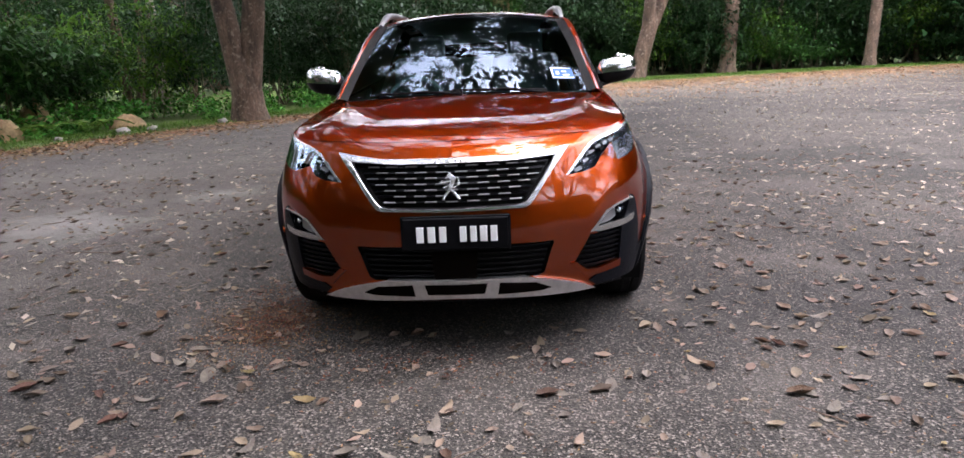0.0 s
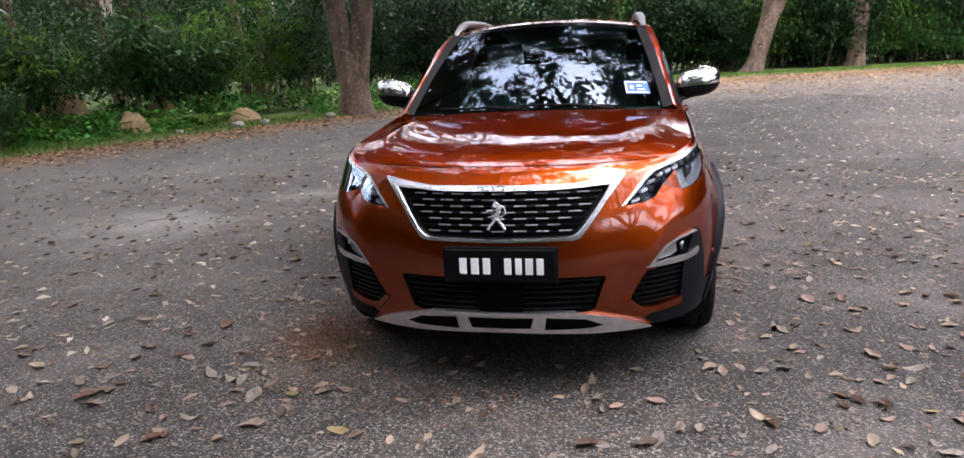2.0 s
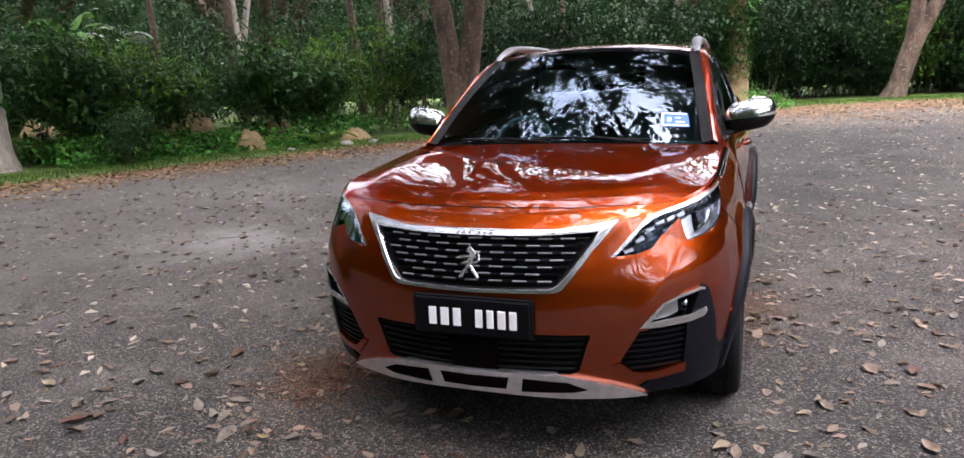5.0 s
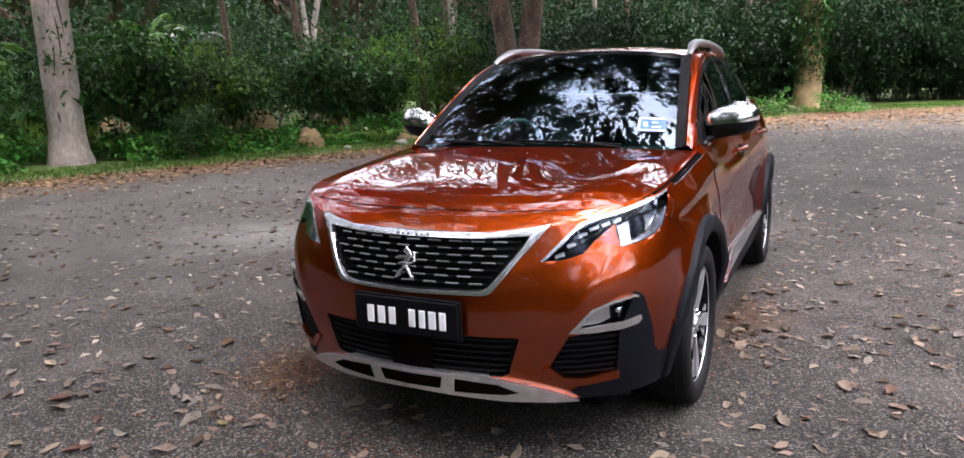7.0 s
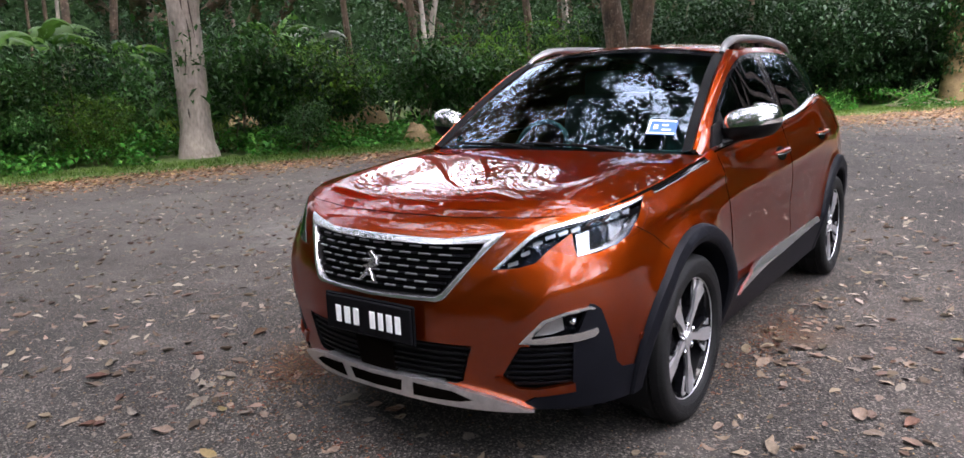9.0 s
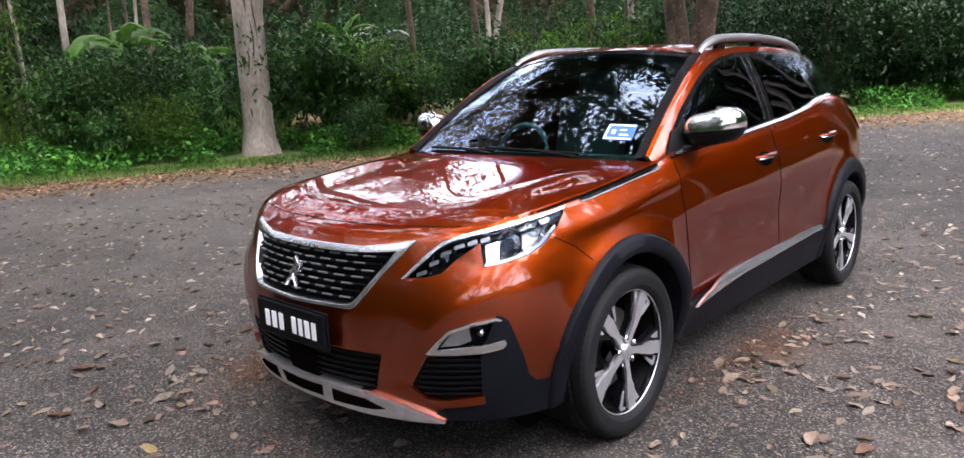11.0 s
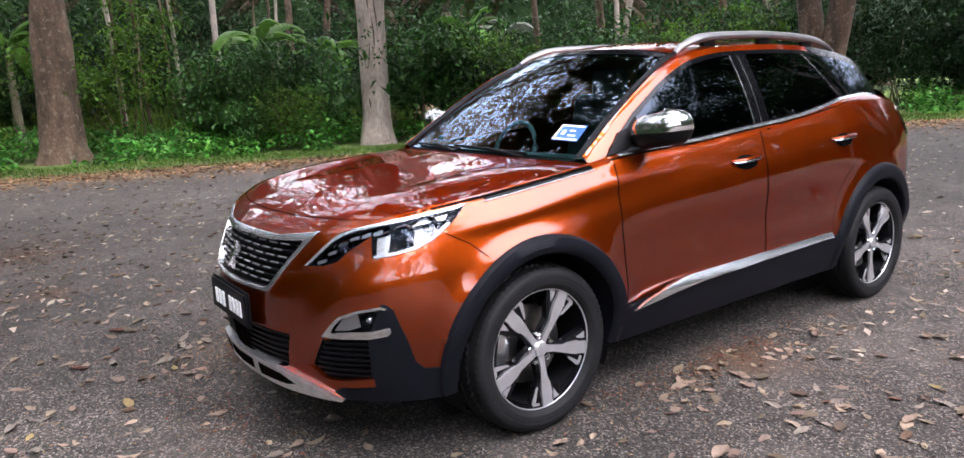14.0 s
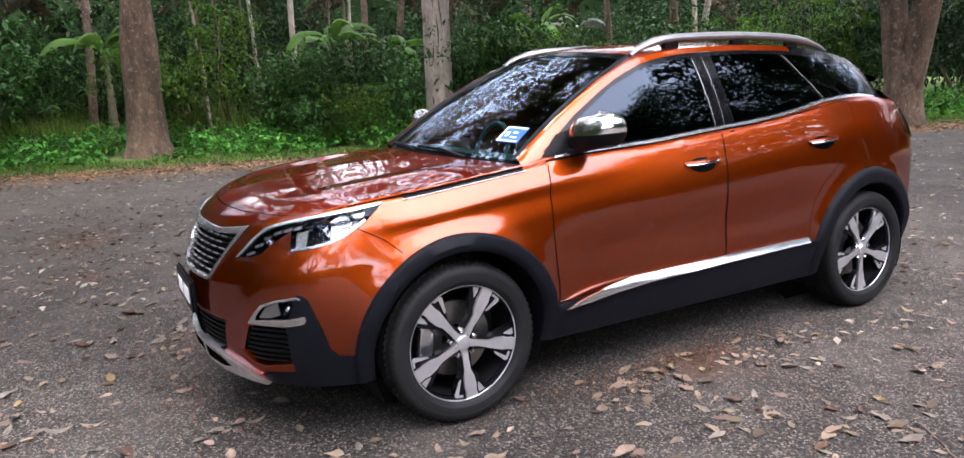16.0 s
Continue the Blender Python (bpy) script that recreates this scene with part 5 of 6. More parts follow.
for k, (x, y) in enumerate(spots):
    kind = (0, 1, 0, 0, 0, 0, 0, 1, 1, 0, 1, 1, 0, 1, 0, 1, 1)[k] if k < 17 else 0
    big = 1.35 if k in (0, 2) else 1.05 if k < 17 else 1.5
    t = first[kind] if k < 2 else copy_thing(first[kind], Matrix())
    t.matrix_world = pose(x, y, 0, 0, 0, 67 * k) @ Matrix.Diagonal((big + .06 * (k % 3), big + .06 * (k % 3), (big if k < 6 else 1.25 if k > 16 else 1.7) - .05 * (k % 4), 1))

# slim trunks inside the wood
slim_bms = []
for k in range(3):
    ln, rd = limb((0, 0, -.1), (.05 * k - .04, .03, 1), 9.5, .13, .06, .035, 50 + k, 12)
    slim_bms.append(finish(tube(ln, rd, 10), "slim_trunk", PALE_BARK if k == 1 else BARK))
slim = [(-21.8, 8.8, 1.2), (-17.8, 20.8, 1), (-13.1, 24.2, 1.1), (-15.3, 17.8, 1.3), (-12.1, 22.4, 1.2), (-12.2, 20.2, 1.3), (-12, 24.6, .9), (-19, 22.4, 1.3),
        (-14, 24.5, 1.2), (-23.6, 0.1, 1.1), (-19.8, 5.8, .9), (-21, 9.9, 1.2), (-17.5, 16.7, 1.1), (-20.6, 3.2, .7), (-21.9, 1.9, .6), (-3.2, 31, 1.3), (1.5, 33.5, .9), (13.5, 36, 1), (21, 37, 1.1), (-8, 27, 1), (-6.2, 25.2, 1.2), (-18.6, 3.5, .42), (-19.0, 4.5, .5), (-18.3, 4.1, .3), (-19.6, 6.9, .35), (-18.7, 7.3, .45), (-20.2, 7.6, .5), (-18.9, 2.9, .4)]
for k, (x, y, s) in enumerate(slim):
    ob = tagged(new("slim_tree", slim_bms[k % 3]), "slim bare trunk standing in the undergrowth", "tree", "slim trunks in the wood")
    ob.matrix_world = pose(x, y, float(ground_z(x, y)), 0, 0, 41 * k) @ Matrix.Diagonal((s, s, 1, 1))


def shrub(seed, height, width, low, leaf, material, clusters, per, stems):
    """A leafy shrub: thin bent stems and many uneven clumps of leaves with gaps."""
    g = np.random.default_rng(seed)
    t = tagged(new("shrub"), "tall leafy green shrub at the wood's edge", "shrub", "shrubs at the wood's edge")
    tips = []
    for k in range(stems):
        a = g.uniform(0, math.tau)
        ln, rd = limb((.25 * math.cos(a), .25 * math.sin(a), -.05), (.35 * math.cos(a), .35 * math.sin(a), 1), height * g.uniform(.7, 1.0), .028, .007, .10, seed * 40 + k, 10)
        part("stem", tube(ln, rd, 5), STEM, t)
        tips += [tuple(p) for p in ln[3:]]
    tips = np.array(tips)
    tips = tips[tips[:, 2] > low]
    base = tips[g.integers(0, len(tips), clusters)] + g.normal(0, 1, (clusters, 3)) * np.array([width * .28, width * .28, height * .07])
    base[:, 2] = np.maximum(base[:, 2], low * g.uniform(.6, 1.2, clusters))
    size = g.uniform(.08, .38, clusters)
    c = np.repeat(base, per, 0) + g.normal(0, 1, (clusters * per, 3)) * np.repeat(size, per)[:, None] * np.array([1.25, 1.25, .7])
    part("foliage", quads_mesh("foliage", leaves(c, leaf * np.repeat(g.uniform(.6, 1.5, clusters), per), leaf * .45, g, droop=.45), material), material, t)
    return t


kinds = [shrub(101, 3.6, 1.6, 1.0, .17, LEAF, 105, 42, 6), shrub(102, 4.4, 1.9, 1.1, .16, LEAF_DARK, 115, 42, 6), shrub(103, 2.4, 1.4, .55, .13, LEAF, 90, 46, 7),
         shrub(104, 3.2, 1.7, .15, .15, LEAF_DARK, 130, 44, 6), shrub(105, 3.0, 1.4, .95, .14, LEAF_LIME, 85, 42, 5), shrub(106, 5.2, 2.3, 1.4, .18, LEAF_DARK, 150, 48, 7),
         shrub(107, 3.2, 1.5, 1.0, .19, LEAF, 90, 44, 6), shrub(108, 4.6, 1.7, 1.5, .17, LEAF_LIME, 90, 44, 4)]
START = 46.0
g = np.random.default_rng(21)
used = set()


def set_shrub(kind, x, y, scale, turn):
    t = copy_thing(kinds[kind], Matrix()) if kind in used else kinds[kind]
    used.add(kind)
    t.matrix_world = pose(x, y, float(ground_z(x, y)) - .02, 0, 0, turn) @ Matrix.Diagonal((scale, scale, scale * g.uniform(.9, 1.1), 1))


# open wood along the near verge, with gaps between the shrubs
clear = ((-13.4, 10.7), (-14.2, 11.2), (-14.3, 4.8), (-15.0, 5.2), (-11.9, 9.6))
for t in np.arange(START, START + 58, 1.45):
    back = g.uniform(3.4, 5.2)
    x, y = along_verge(t + g.uniform(-.5, .5), back)
    if g.uniform() < (.66 if t < START + 26 else .9) and min(math.hypot(x - a, y - b) for a, b in clear) > .55 and math.hypot(x + 13.0, y - 7.4) > 1.9 and math.hypot(x + 15.7, y - .9) > 1.8:
        set_shrub(int(g.choice([0, 4, 6, 0, 7, 6, 1] if t < START + 32 else [0, 0, 1, 1, 4, 6] if t < START + 42 else [1, 3, 5, 1])), x, y, g.uniform(.65, 1.2), g.uniform(0, 360))
for t in np.arange(START - 6, START + 66, 1.7):
    x, y = along_verge(t + g.uniform(-.6, .6), g.uniform(11.5, 15.0))
    set_shrub(int(g.choice([0, 1, 1, 5, 5, 1])), x, y, g.uniform(.9, 1.25), g.uniform(0, 360))
# unseen hedge, added on the near side of the car park to darken reflections
for x in np.arange(-13, 10, 1.3):
    for y in (-7.2, -9.4):
        set_shrub(int(g.choice([3, 3, 2])), x + g.uniform(-.4, .4), y + g.uniform(-.4, .4), g.uniform(.8, 1.1), g.uniform(0, 360))
# closed thicket at the far verge, leaves down to the grass
for t in np.arange(START + 45, START + 96, 1.15):
    for back in (4.4, 6.6):
        x, y = along_verge(t + g.uniform(-.5, .5), back + g.uniform(-.5, .6))
        set_shrub(int(g.choice([3, 3, 3, 1, 2, 4], p=[.25, .2, .15, .14, .14, .12])), x, y, g.uniform(1.0, 1.45), g.uniform(0, 360))


def far_wood():
    """The deep wood: big loose clumps of foliage behind the shrubs, up to the crowns."""
    g = np.random.default_rng(5)
    n = 1250
    t, back = g.uniform(START - 22, START + 112, n), g.uniform(15, 27, n)
    x, y = along_verge(t, back)
    z = 1.0 + 14.0 * g.uniform(0, 1, n) ** 1.8
    c = np.stack([x, y, z], 1)
    c = np.repeat(c, 46, 0) + g.normal(0, 1, (n * 46, 3)) * np.array([.75, .75, .5])
    return leaves(c, .36, .17, g, droop=.4)


def wood_round():
    """Unseen tall wood, added to block sky and fill reflections, with an opening to the south-east."""
    g = np.random.default_rng(8)
    groups = []
    for n, a0, a1, r0, r1, top in ((1500, -168, -55, 21, 31, 14.0), (1300, 6, 46, 26, 34, 12.5), (1500, 44, 80, 40, 49, 23.0)):
        a, r = g.uniform(radians(a0), radians(a1), n), g.uniform(r0, r1, n)
        groups.append(np.stack([r * np.cos(a), r * np.sin(a), .8 + top * g.uniform(0, 1, n)], 1))
    c = np.concatenate(groups)
    c = np.repeat(c, 40, 0) + g.normal(0, 1, (len(c) * 40, 3)) * np.array([.95, .95, .7])
    return leaves(c, .58, .29, g, droop=.4)


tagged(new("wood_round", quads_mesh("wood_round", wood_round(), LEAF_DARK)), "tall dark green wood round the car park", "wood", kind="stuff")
def high_canopy():
    """Roof of leaves added out of view to filter skylight, with sky between the clumps."""
    g = np.random.default_rng(10)
    n = 2500
    t, back = g.uniform(START - 24, START + 112, n), g.uniform(4.5, 25, n)
    x, y = along_verge(t, back)
    c = np.stack([x, y, g.uniform(11, 17, n) + .12 * back], 1)
    dense = .25 * np.clip((t - START - 44) / 8, 0, 1) * np.clip((START + 66 - t) / 8, -1, 1)
    dense = {tuple(p): d for p, d in zip(c, dense)}
    c = c[np.array([.6 * noise.noise((p[0] * .16, p[1] * .16, 2)) + .6 * noise.noise((p[0] * .6, p[1] * .6, 5)) + dense[tuple(p)] for p in c]) - .5 * np.exp(-((c[:, 0] + 13) ** 2 / 22 + (c[:, 1] - 5.5) ** 2 / 5)) - .20 * np.exp(-((back - 7.5) / 2.0) ** 2) * (t < START + 27) + .34 * np.clip((back - 9) / 4, 0, 1) > -.20]
    c = np.repeat(c, 34, 0) + g.normal(0, 1, (len(c) * 34, 3)) * np.array([.8, .8, .45])
    far = leaves(c, .46, .22, g, droop=.2)
    n = 8400
    c = np.stack([g.uniform(-13, 10, n), g.uniform(-14, 20, n), g.uniform(9, 13.5, n)], 1)
    lump = np.array([.35 * noise.noise((p[0] * .25, p[1] * .25, 7)) + .7 * noise.noise((p[0] * 1.1, p[1] * 1.1, 4)) for p in c])
    x, y = c[:, 0], c[:, 1]
    # Thresholds by region thin or thicken the clumps, to shape light and reflections.
    bar = np.full(len(c), .06)
    bar[(x < -1) & (y > 2.5) & (y < 8.5)] = .15
    bar[y > 8.5] = .06
    bar[(x > -4) & (y > 7.5)] = -.04
    bar[(x > -1) & (y > 2) & (y < 7.5)] = -.02
    c = c[(lump > bar) & (x < np.where(y > 12, 9, 5.2)) & (y > np.where(x > -4, -11, -3)) & (x > -11)]
    c = np.repeat(c, 36, 0) + g.normal(0, 1, (len(c) * 36, 3)) * np.array([.30, .30, .20])
    return np.concatenate([far, leaves(c, .34, .17, g, droop=.3)])


tagged(new("high_canopy", quads_mesh("high_canopy", high_canopy(), CROWN)), "high leafy canopy over wood and car park", "canopy", kind="stuff")
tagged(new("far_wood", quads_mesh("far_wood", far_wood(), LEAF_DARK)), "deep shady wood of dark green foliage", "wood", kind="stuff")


def cover():
    """Low broad-leaved plants that fill the strip between grass and shrubs."""
    g = np.random.default_rng(6)
    n = 56000
    t, back = g.uniform(START - 8, START + 50, n), 1.6 + 3.9 * g.uniform(0, 1, n) ** 1.2
    x, y = along_verge(t, back)
    hill = np.array([noise.noise((a * .7, b * .7, 3)) for a, b in zip(x, y)])
    keep = hill > np.where(t > START + 34, .04, -.35)
    keep &= (np.hypot(x + 13.2, y - 7.5) > 1.15) & (np.hypot(x + 15.8, y - .9) > 1.15)
    x, y, hill, back = x[keep], y[keep], hill[keep], back[keep]
    z = ground_z(x, y) + np.clip((back - 1.6) / .8, .15, 1) * (.26 + .46 * np.clip(hill + .3, 0, 1)) * g.uniform(.15, 1.25, len(x)) + .03
    return leaves(np.stack([x, y, z], 1), .165, .095, g, droop=.1)


tagged(new("ground_cover", quads_mesh("ground_cover", cover(), COVER)), "low bright green broad-leaved ground cover", "undergrowth", kind="stuff")


def lawn_blades():
    g = np.random.default_rng(9)
    n = 70000
    t, back = g.uniform(START - 10, START + 92, n), g.normal(.7, .55, n)
    x, y = along_verge(t, back)
    keep = back > -.25
    x, y = x[keep], y[keep]
    c = np.stack([x, y, ground_z(x, y)], 1)
    return leaves(c, 0.10, .014, g, droop=-1.0)


tagged(new("grass", quads_mesh("grass", lawn_blades(), GRASS)), "short green grass along the asphalt's edge", "grass", kind="stuff")


def tall_grass():
    """Long yellow-green grass in the clearing behind the first shrubs."""
    g = np.random.default_rng(19)
    n = 70000
    t, back = g.uniform(START - 8, START + 34, n), 5.4 + 22 * g.uniform(0, 1, n) ** 1.6
    x, y = along_verge(t, back)
    tuft = np.array([noise.noise((a * .5, b * .5, 9)) for a, b in zip(x, y)])
    keep = (tuft > -.15) | (back > 12)
    x, y, tuft, back = x[keep], y[keep], tuft[keep], back[keep]
    size = .60 + .95 * np.clip(tuft + .1, 0, .6) + .6 * np.clip((back - 11) / 4, 0, 1)
    q = leaves(np.stack([x, y, ground_z(x, y)], 1), size, .034, g, droop=-1.15)
    return q


tagged(new("tall_grass", quads_mesh("tall_grass", tall_grass(), TALL_GRASS)), "tall yellow-green grass in a clearing", "grass", kind="stuff")


# ---- banana plants, palm fronds, ferns ----
def frond(length, width, rise, droop, roll, g, rib=16):
    """One long blade on its stalk: it rises, bends over under its weight, twists, and is torn along its side veins."""
    p, a, rows = Vector((0, 0, 0)), rise, []
    tear = [g.uniform(.55, 1.0, rib + 1), g.uniform(.55, 1.0, rib + 1)]
    for k in range(rib + 1):
        q = k / rib
        half = width * .5 * math.sin(math.pi * min(1, max(0, (q - .16) / .84)) ** .75) ** .6 + .012 * (1 - q)
        side = Vector((0, math.cos(roll * q), math.sin(roll * q)))
        hang = Vector((0, 0, -1))
        rows.append([p + side * half * tear[0][k] + hang * half * .35, p + side * half * .5 + hang * half * .05, p, p - side * half * .5 + hang * half * .05, p - side * half * tear[1][k] + hang * half * .35])
        p = p + Vector((math.cos(a), 0, math.sin(a))) * length / rib
        a -= droop / rib
    return grid(rows)


def banana(x, y, height, seed, turn, leaf=BANANA, label="banana plant with broad drooping torn leaves", count=8):
    g = np.random.default_rng(seed)
    t = tagged(new("banana_plant"), label, "plant", "banana plants")
    t.matrix_world = pose(x, y, float(ground_z(x, y)), 0, 0, turn)
    part("stalk", tube([(0, 0, -.05), (.03, 0, height * .3), (.05, .02, height * .62)], [.14, .11, .07], 10), STEM, t)
    for k in range(count):
        b = frond(g.uniform(1.5, 2.2), g.uniform(.42, .62), g.uniform(.9, 1.5), g.uniform(1.6, 3.0), g.uniform(-1.1, 1.1), g)
        bmesh.ops.rotate(b, cent=(0, 0, 0), matrix=Matrix.Rotation(k * 2.4 + g.uniform(-.3, .3), 3, "Z"), verts=b.verts[:])
        bmesh.ops.translate(b, vec=(.05, .02, height * .60 + .03 * k), verts=b.verts[:])
        part("blade", b, leaf, t)


PALE_FROND = leafy("bleached_frond", (0.30, 0.33, 0.27), per=0.2, rough=0.45, through=0.15)
for k, (x, y, h) in enumerate(((-18.9, 14.4, 4.8), (-17.4, 6.2, 4.0), (-18.2, 8.4, 3.6), (-21.5, .6, 4.4))):
    banana(x, y, h, 70 + k, 50 * k)
banana(-18.4, 15.6, 4.6, 81, 20, PALE_FROND, "banana plant with bleached grey-green leaves", 5)
for kind, x, y, s in ((6, -14.75, 4.9, .42), (4, -14.4, 5.9, .5), (0, -16.0, 5.8, .8), (6, -16.2, 7.1, .8), (1, -17.0, 8.0, .8), (4, -16.9, 5.0, .8), (3, -17.4, 12.6, 1.0), (0, -17.2, 13.8, 1.0), (3, -14.0, 11.0, .75), (6, -13.3, 11.9, .8), (6, -11.6, 9.2, .42)):
    set_shrub(kind, x, y, s, 70 * x)


def fern(x, y, s, seed):
    g = np.random.default_rng(seed)
    t = tagged(new("fern"), "light green fern with arching fronds", "plant", "ferns")
    t.matrix_world = pose(x, y, float(ground_z(x, y)), 0, 0, 30 * seed)
    for k in range(9):
        a = k * 2.4
        quads = []
        for s2 in np.linspace(.08, 1, 22):
            for sg in (-1, 1):
                base = np.array([s * s2 * math.cos(1.1 - .9 * s2), 0, s * s2 * math.sin(1.1 - .9 * s2)])
                out = np.array([.06, sg * .22 * s * (1.05 - s2), -.02])
                quads.append([base, base + out * .5 + [.02, 0, .01], base + out, base + out * .5 - [.02, 0, .01]])
        q = np.array(quads)
        r = np.array([[math.cos(a), -math.sin(a), 0], [math.sin(a), math.cos(a), 0], [0, 0, 1]])
        part("frond", quads_mesh("frond", q @ r.T, GRASS), GRASS, t)


for k, (x, y) in enumerate(((-10.9, 12.6), (-11.5, 13.3), (-12.3, 10.6), (-9.9, 14.0))):
    fern(x, y, .95, 3 + k)


def vine_trunk(x, y, height, r, seed):
    """A dead trunk under a coat of climbing leaves."""
    g = np.random.default_rng(seed)
    t = tagged(new("vine_clad_trunk"), "brown trunk overgrown with climbing leaves", "tree")
    t.matrix_world = pose(x, y, float(ground_z(x, y)), 0, 0, 0)
    hs = np.linspace(-.1, height, 10)
    part("trunk", tube([(.05 * math.sin(h), .04 * h, h) for h in hs], [r * (1.25 - .35 * k / 9) for k in range(10)], 12), EARTH, t, "bare orange-brown trunk")
    n = 5200
    h = height * g.uniform(.12, 1, n) ** .8
    a = g.uniform(0, math.tau, n)
    out = r * (1.0 + .9 * np.abs(g.normal(0, 1, n)) * np.clip(h / height, .15, 1))
    part("vine", quads_mesh("vine", leaves(np.stack([out * np.cos(a), out * np.sin(a) + .04 * h, h], 1), .17, .10, g, droop=.7), LEAF), LEAF, t, "hanging green climber leaves")


vine_trunk(-.3, 28.3, 5.5, .42, 90)


def cut_brush(x, y, seed):
    """A cut branch left on the grass: bent pale sticks with some leaves."""
    g = np.random.default_rng(seed)
    t = tagged(new("cut_branch"), "cut leafy branch lying on the grass", "branch", "cut branches")
    t.matrix_world = pose(x, y, float(ground_z(x, y)), 0, 0, g.uniform(0, 360))
    spots = []
    for k in range(5):
        ln, rd = limb((g.uniform(-.5, .5), g.uniform(-.3, .3), .08), (g.uniform(.5, 1), g.uniform(-.5, .5), .12), g.uniform(1.2, 2.2), .022, .006, .14, seed * 9 + k, 8)
        part("stick", tube([(p.x, p.y, max(p.z * .6, .03)) for p in ln], rd, 5), TWIG_PALE, t, "pale bent stick")
        spots += [(p.x, p.y, max(p.z * .6, .05)) for p in ln[3:]]
    c = np.repeat(np.array(spots), 12, 0) + g.normal(0, .12, (len(spots) * 12, 3)) * [1, 1, .5]
    c[:, 2] = np.maximum(c[:, 2], .03)
    part("foliage", quads_mesh("foliage", leaves(c, .15, .06, g, droop=.0), COVER), COVER, t)


for k, (x, y) in enumerate(((-.6, 26.9), (.6, 27.2), (1.9, 27.6), (-1.7, 26.2))):
    cut_brush(x, y, 95 + k)


def mound(x, y, w, h, seed):
    rows = [[(w * r * math.cos(a) * (1 + .25 * noise.noise((math.cos(a) * 1.5, math.sin(a) * 1.5, seed))), w * r * math.sin(a), h * (1 - r * r) ** .7 * (1 + .3 * noise.noise((r * 3 * math.cos(a), r * 3 * math.sin(a), seed))) - .04)
             for a in np.linspace(0, math.tau, 25)] for r in (.02, .2, .4, .6, .8, .93, 1.0)]
    ob = tagged(part("earth_mound", grid(rows), EARTH), "bare brown earth mound in the undergrowth", "earth mound", "earth mounds")
    ob.matrix_world = pose(x, y, float(ground_z(x, y)), 0, 0, 40 * seed)


for k, (x, y, w, h) in enumerate(((-16.2, 10.9, .55, .75), (-11.6, 14.6, .45, .62), (-13.2, 13.0, .6, .8), (-10.9, 12.4, .34, .42), (-9.8, 15.5, .42, .30), (-12.8, 10.4, .45, .62), (-13.4, 12.0, .55, .8))):
    mound(x, y, w * 1.15, h * 1.25, k + 1)
for k, (x, y, s) in enumerate(((-8.9, 13.6, .16), (-8.6, 14.4, .13), (-7.6, 16.2, .15), (-9.6, 12.2, .10))):
    bm = bmesh.new()
    bmesh.ops.create_icosphere(bm, subdivisions=2, radius=s)
    for v in bm.verts:
        v.co *= 1 + .35 * noise.noise(v.co * 9 + Vector((k, 0, 0)))
        v.co.z *= .6
    ob = tagged(part("stone", bm, STONE), "pale grey stone lying in the verge grass", "stone", "stones in the verge")
    ob.matrix_world = pose(x, y, float(ground_z(x, y)) + s * .25, 0, 0, 70 * k)


# ---- fallen leaves and twigs on the asphalt ----
def curled(seed, length):
    """A dry leaf, pointed, cupped and twisted, with a short stalk."""
    g = np.random.default_rng(seed)
    w, cup, twist, arc = length * g.uniform(.17, .27), g.uniform(-.5, .9), g.uniform(-.7, .7), g.uniform(-.2, .5)
    rows = []
    for s in np.linspace(0, 1, 9):
        half = w * math.sin(math.pi * s ** .85) ** .8 + .0008
        row = []
        for k in (-1, -.5, 0, .5, 1):
            y, z = k * half, cup * half * k * k + .12 * half * math.sin(9 * s + k * 2)
            a = twist * (s - .5)
            row.append((length * (s - .5), y * math.cos(a) - z * math.sin(a), y * math.sin(a) + z * math.cos(a) + arc * length * (s - .5) ** 2 * 1.6))
        rows.append(row)
    bm = grid(rows)
    low = min(v.co.z for v in bm.verts)
    for v in bm.verts:
        v.co.z += .0015 - low
    return finish(bm, "fallen_leaf", DRY)


DRY_OB = [mat("dry_leaf_tan", (.150, .110, .078), .75, vary=.25, scale=25, bump=.3, bump_scale=150, per_object=.30),
          mat("dry_leaf_grey", (.145, .120, .096), .75, vary=.25, scale=25, bump=.3, bump_scale=150, per_object=.25),
          mat("dry_leaf_brown", (.085, .043, .025), .8, vary=.3, scale=25, bump=.3, bump_scale=150, per_object=.35),
          mat("dry_leaf_yellow", (.21, .155, .06), .7, vary=.2, scale=25, bump=.2, bump_scale=150, per_object=.2)]
shapes = []
for k in range(16):
    me = curled(300 + k, .068 + .005 * (k % 7))
    me.materials[0] = DRY_OB[(0, 1, 0, 1, 2, 0, 1, 3, 1, 0, 2, 1, 0, 1, 0, 1)[k]]
    shapes.append(me)
g = np.random.default_rng(44)


def free_spot(x, y):
    """Not under the wheels or tight under the body."""
    return not (abs(x) < .80 and .35 < y < 4.2) and not (abs(abs(x) - .78) < .2 and (abs(y - .93) < .25 or abs(y - 3.6) < .25))


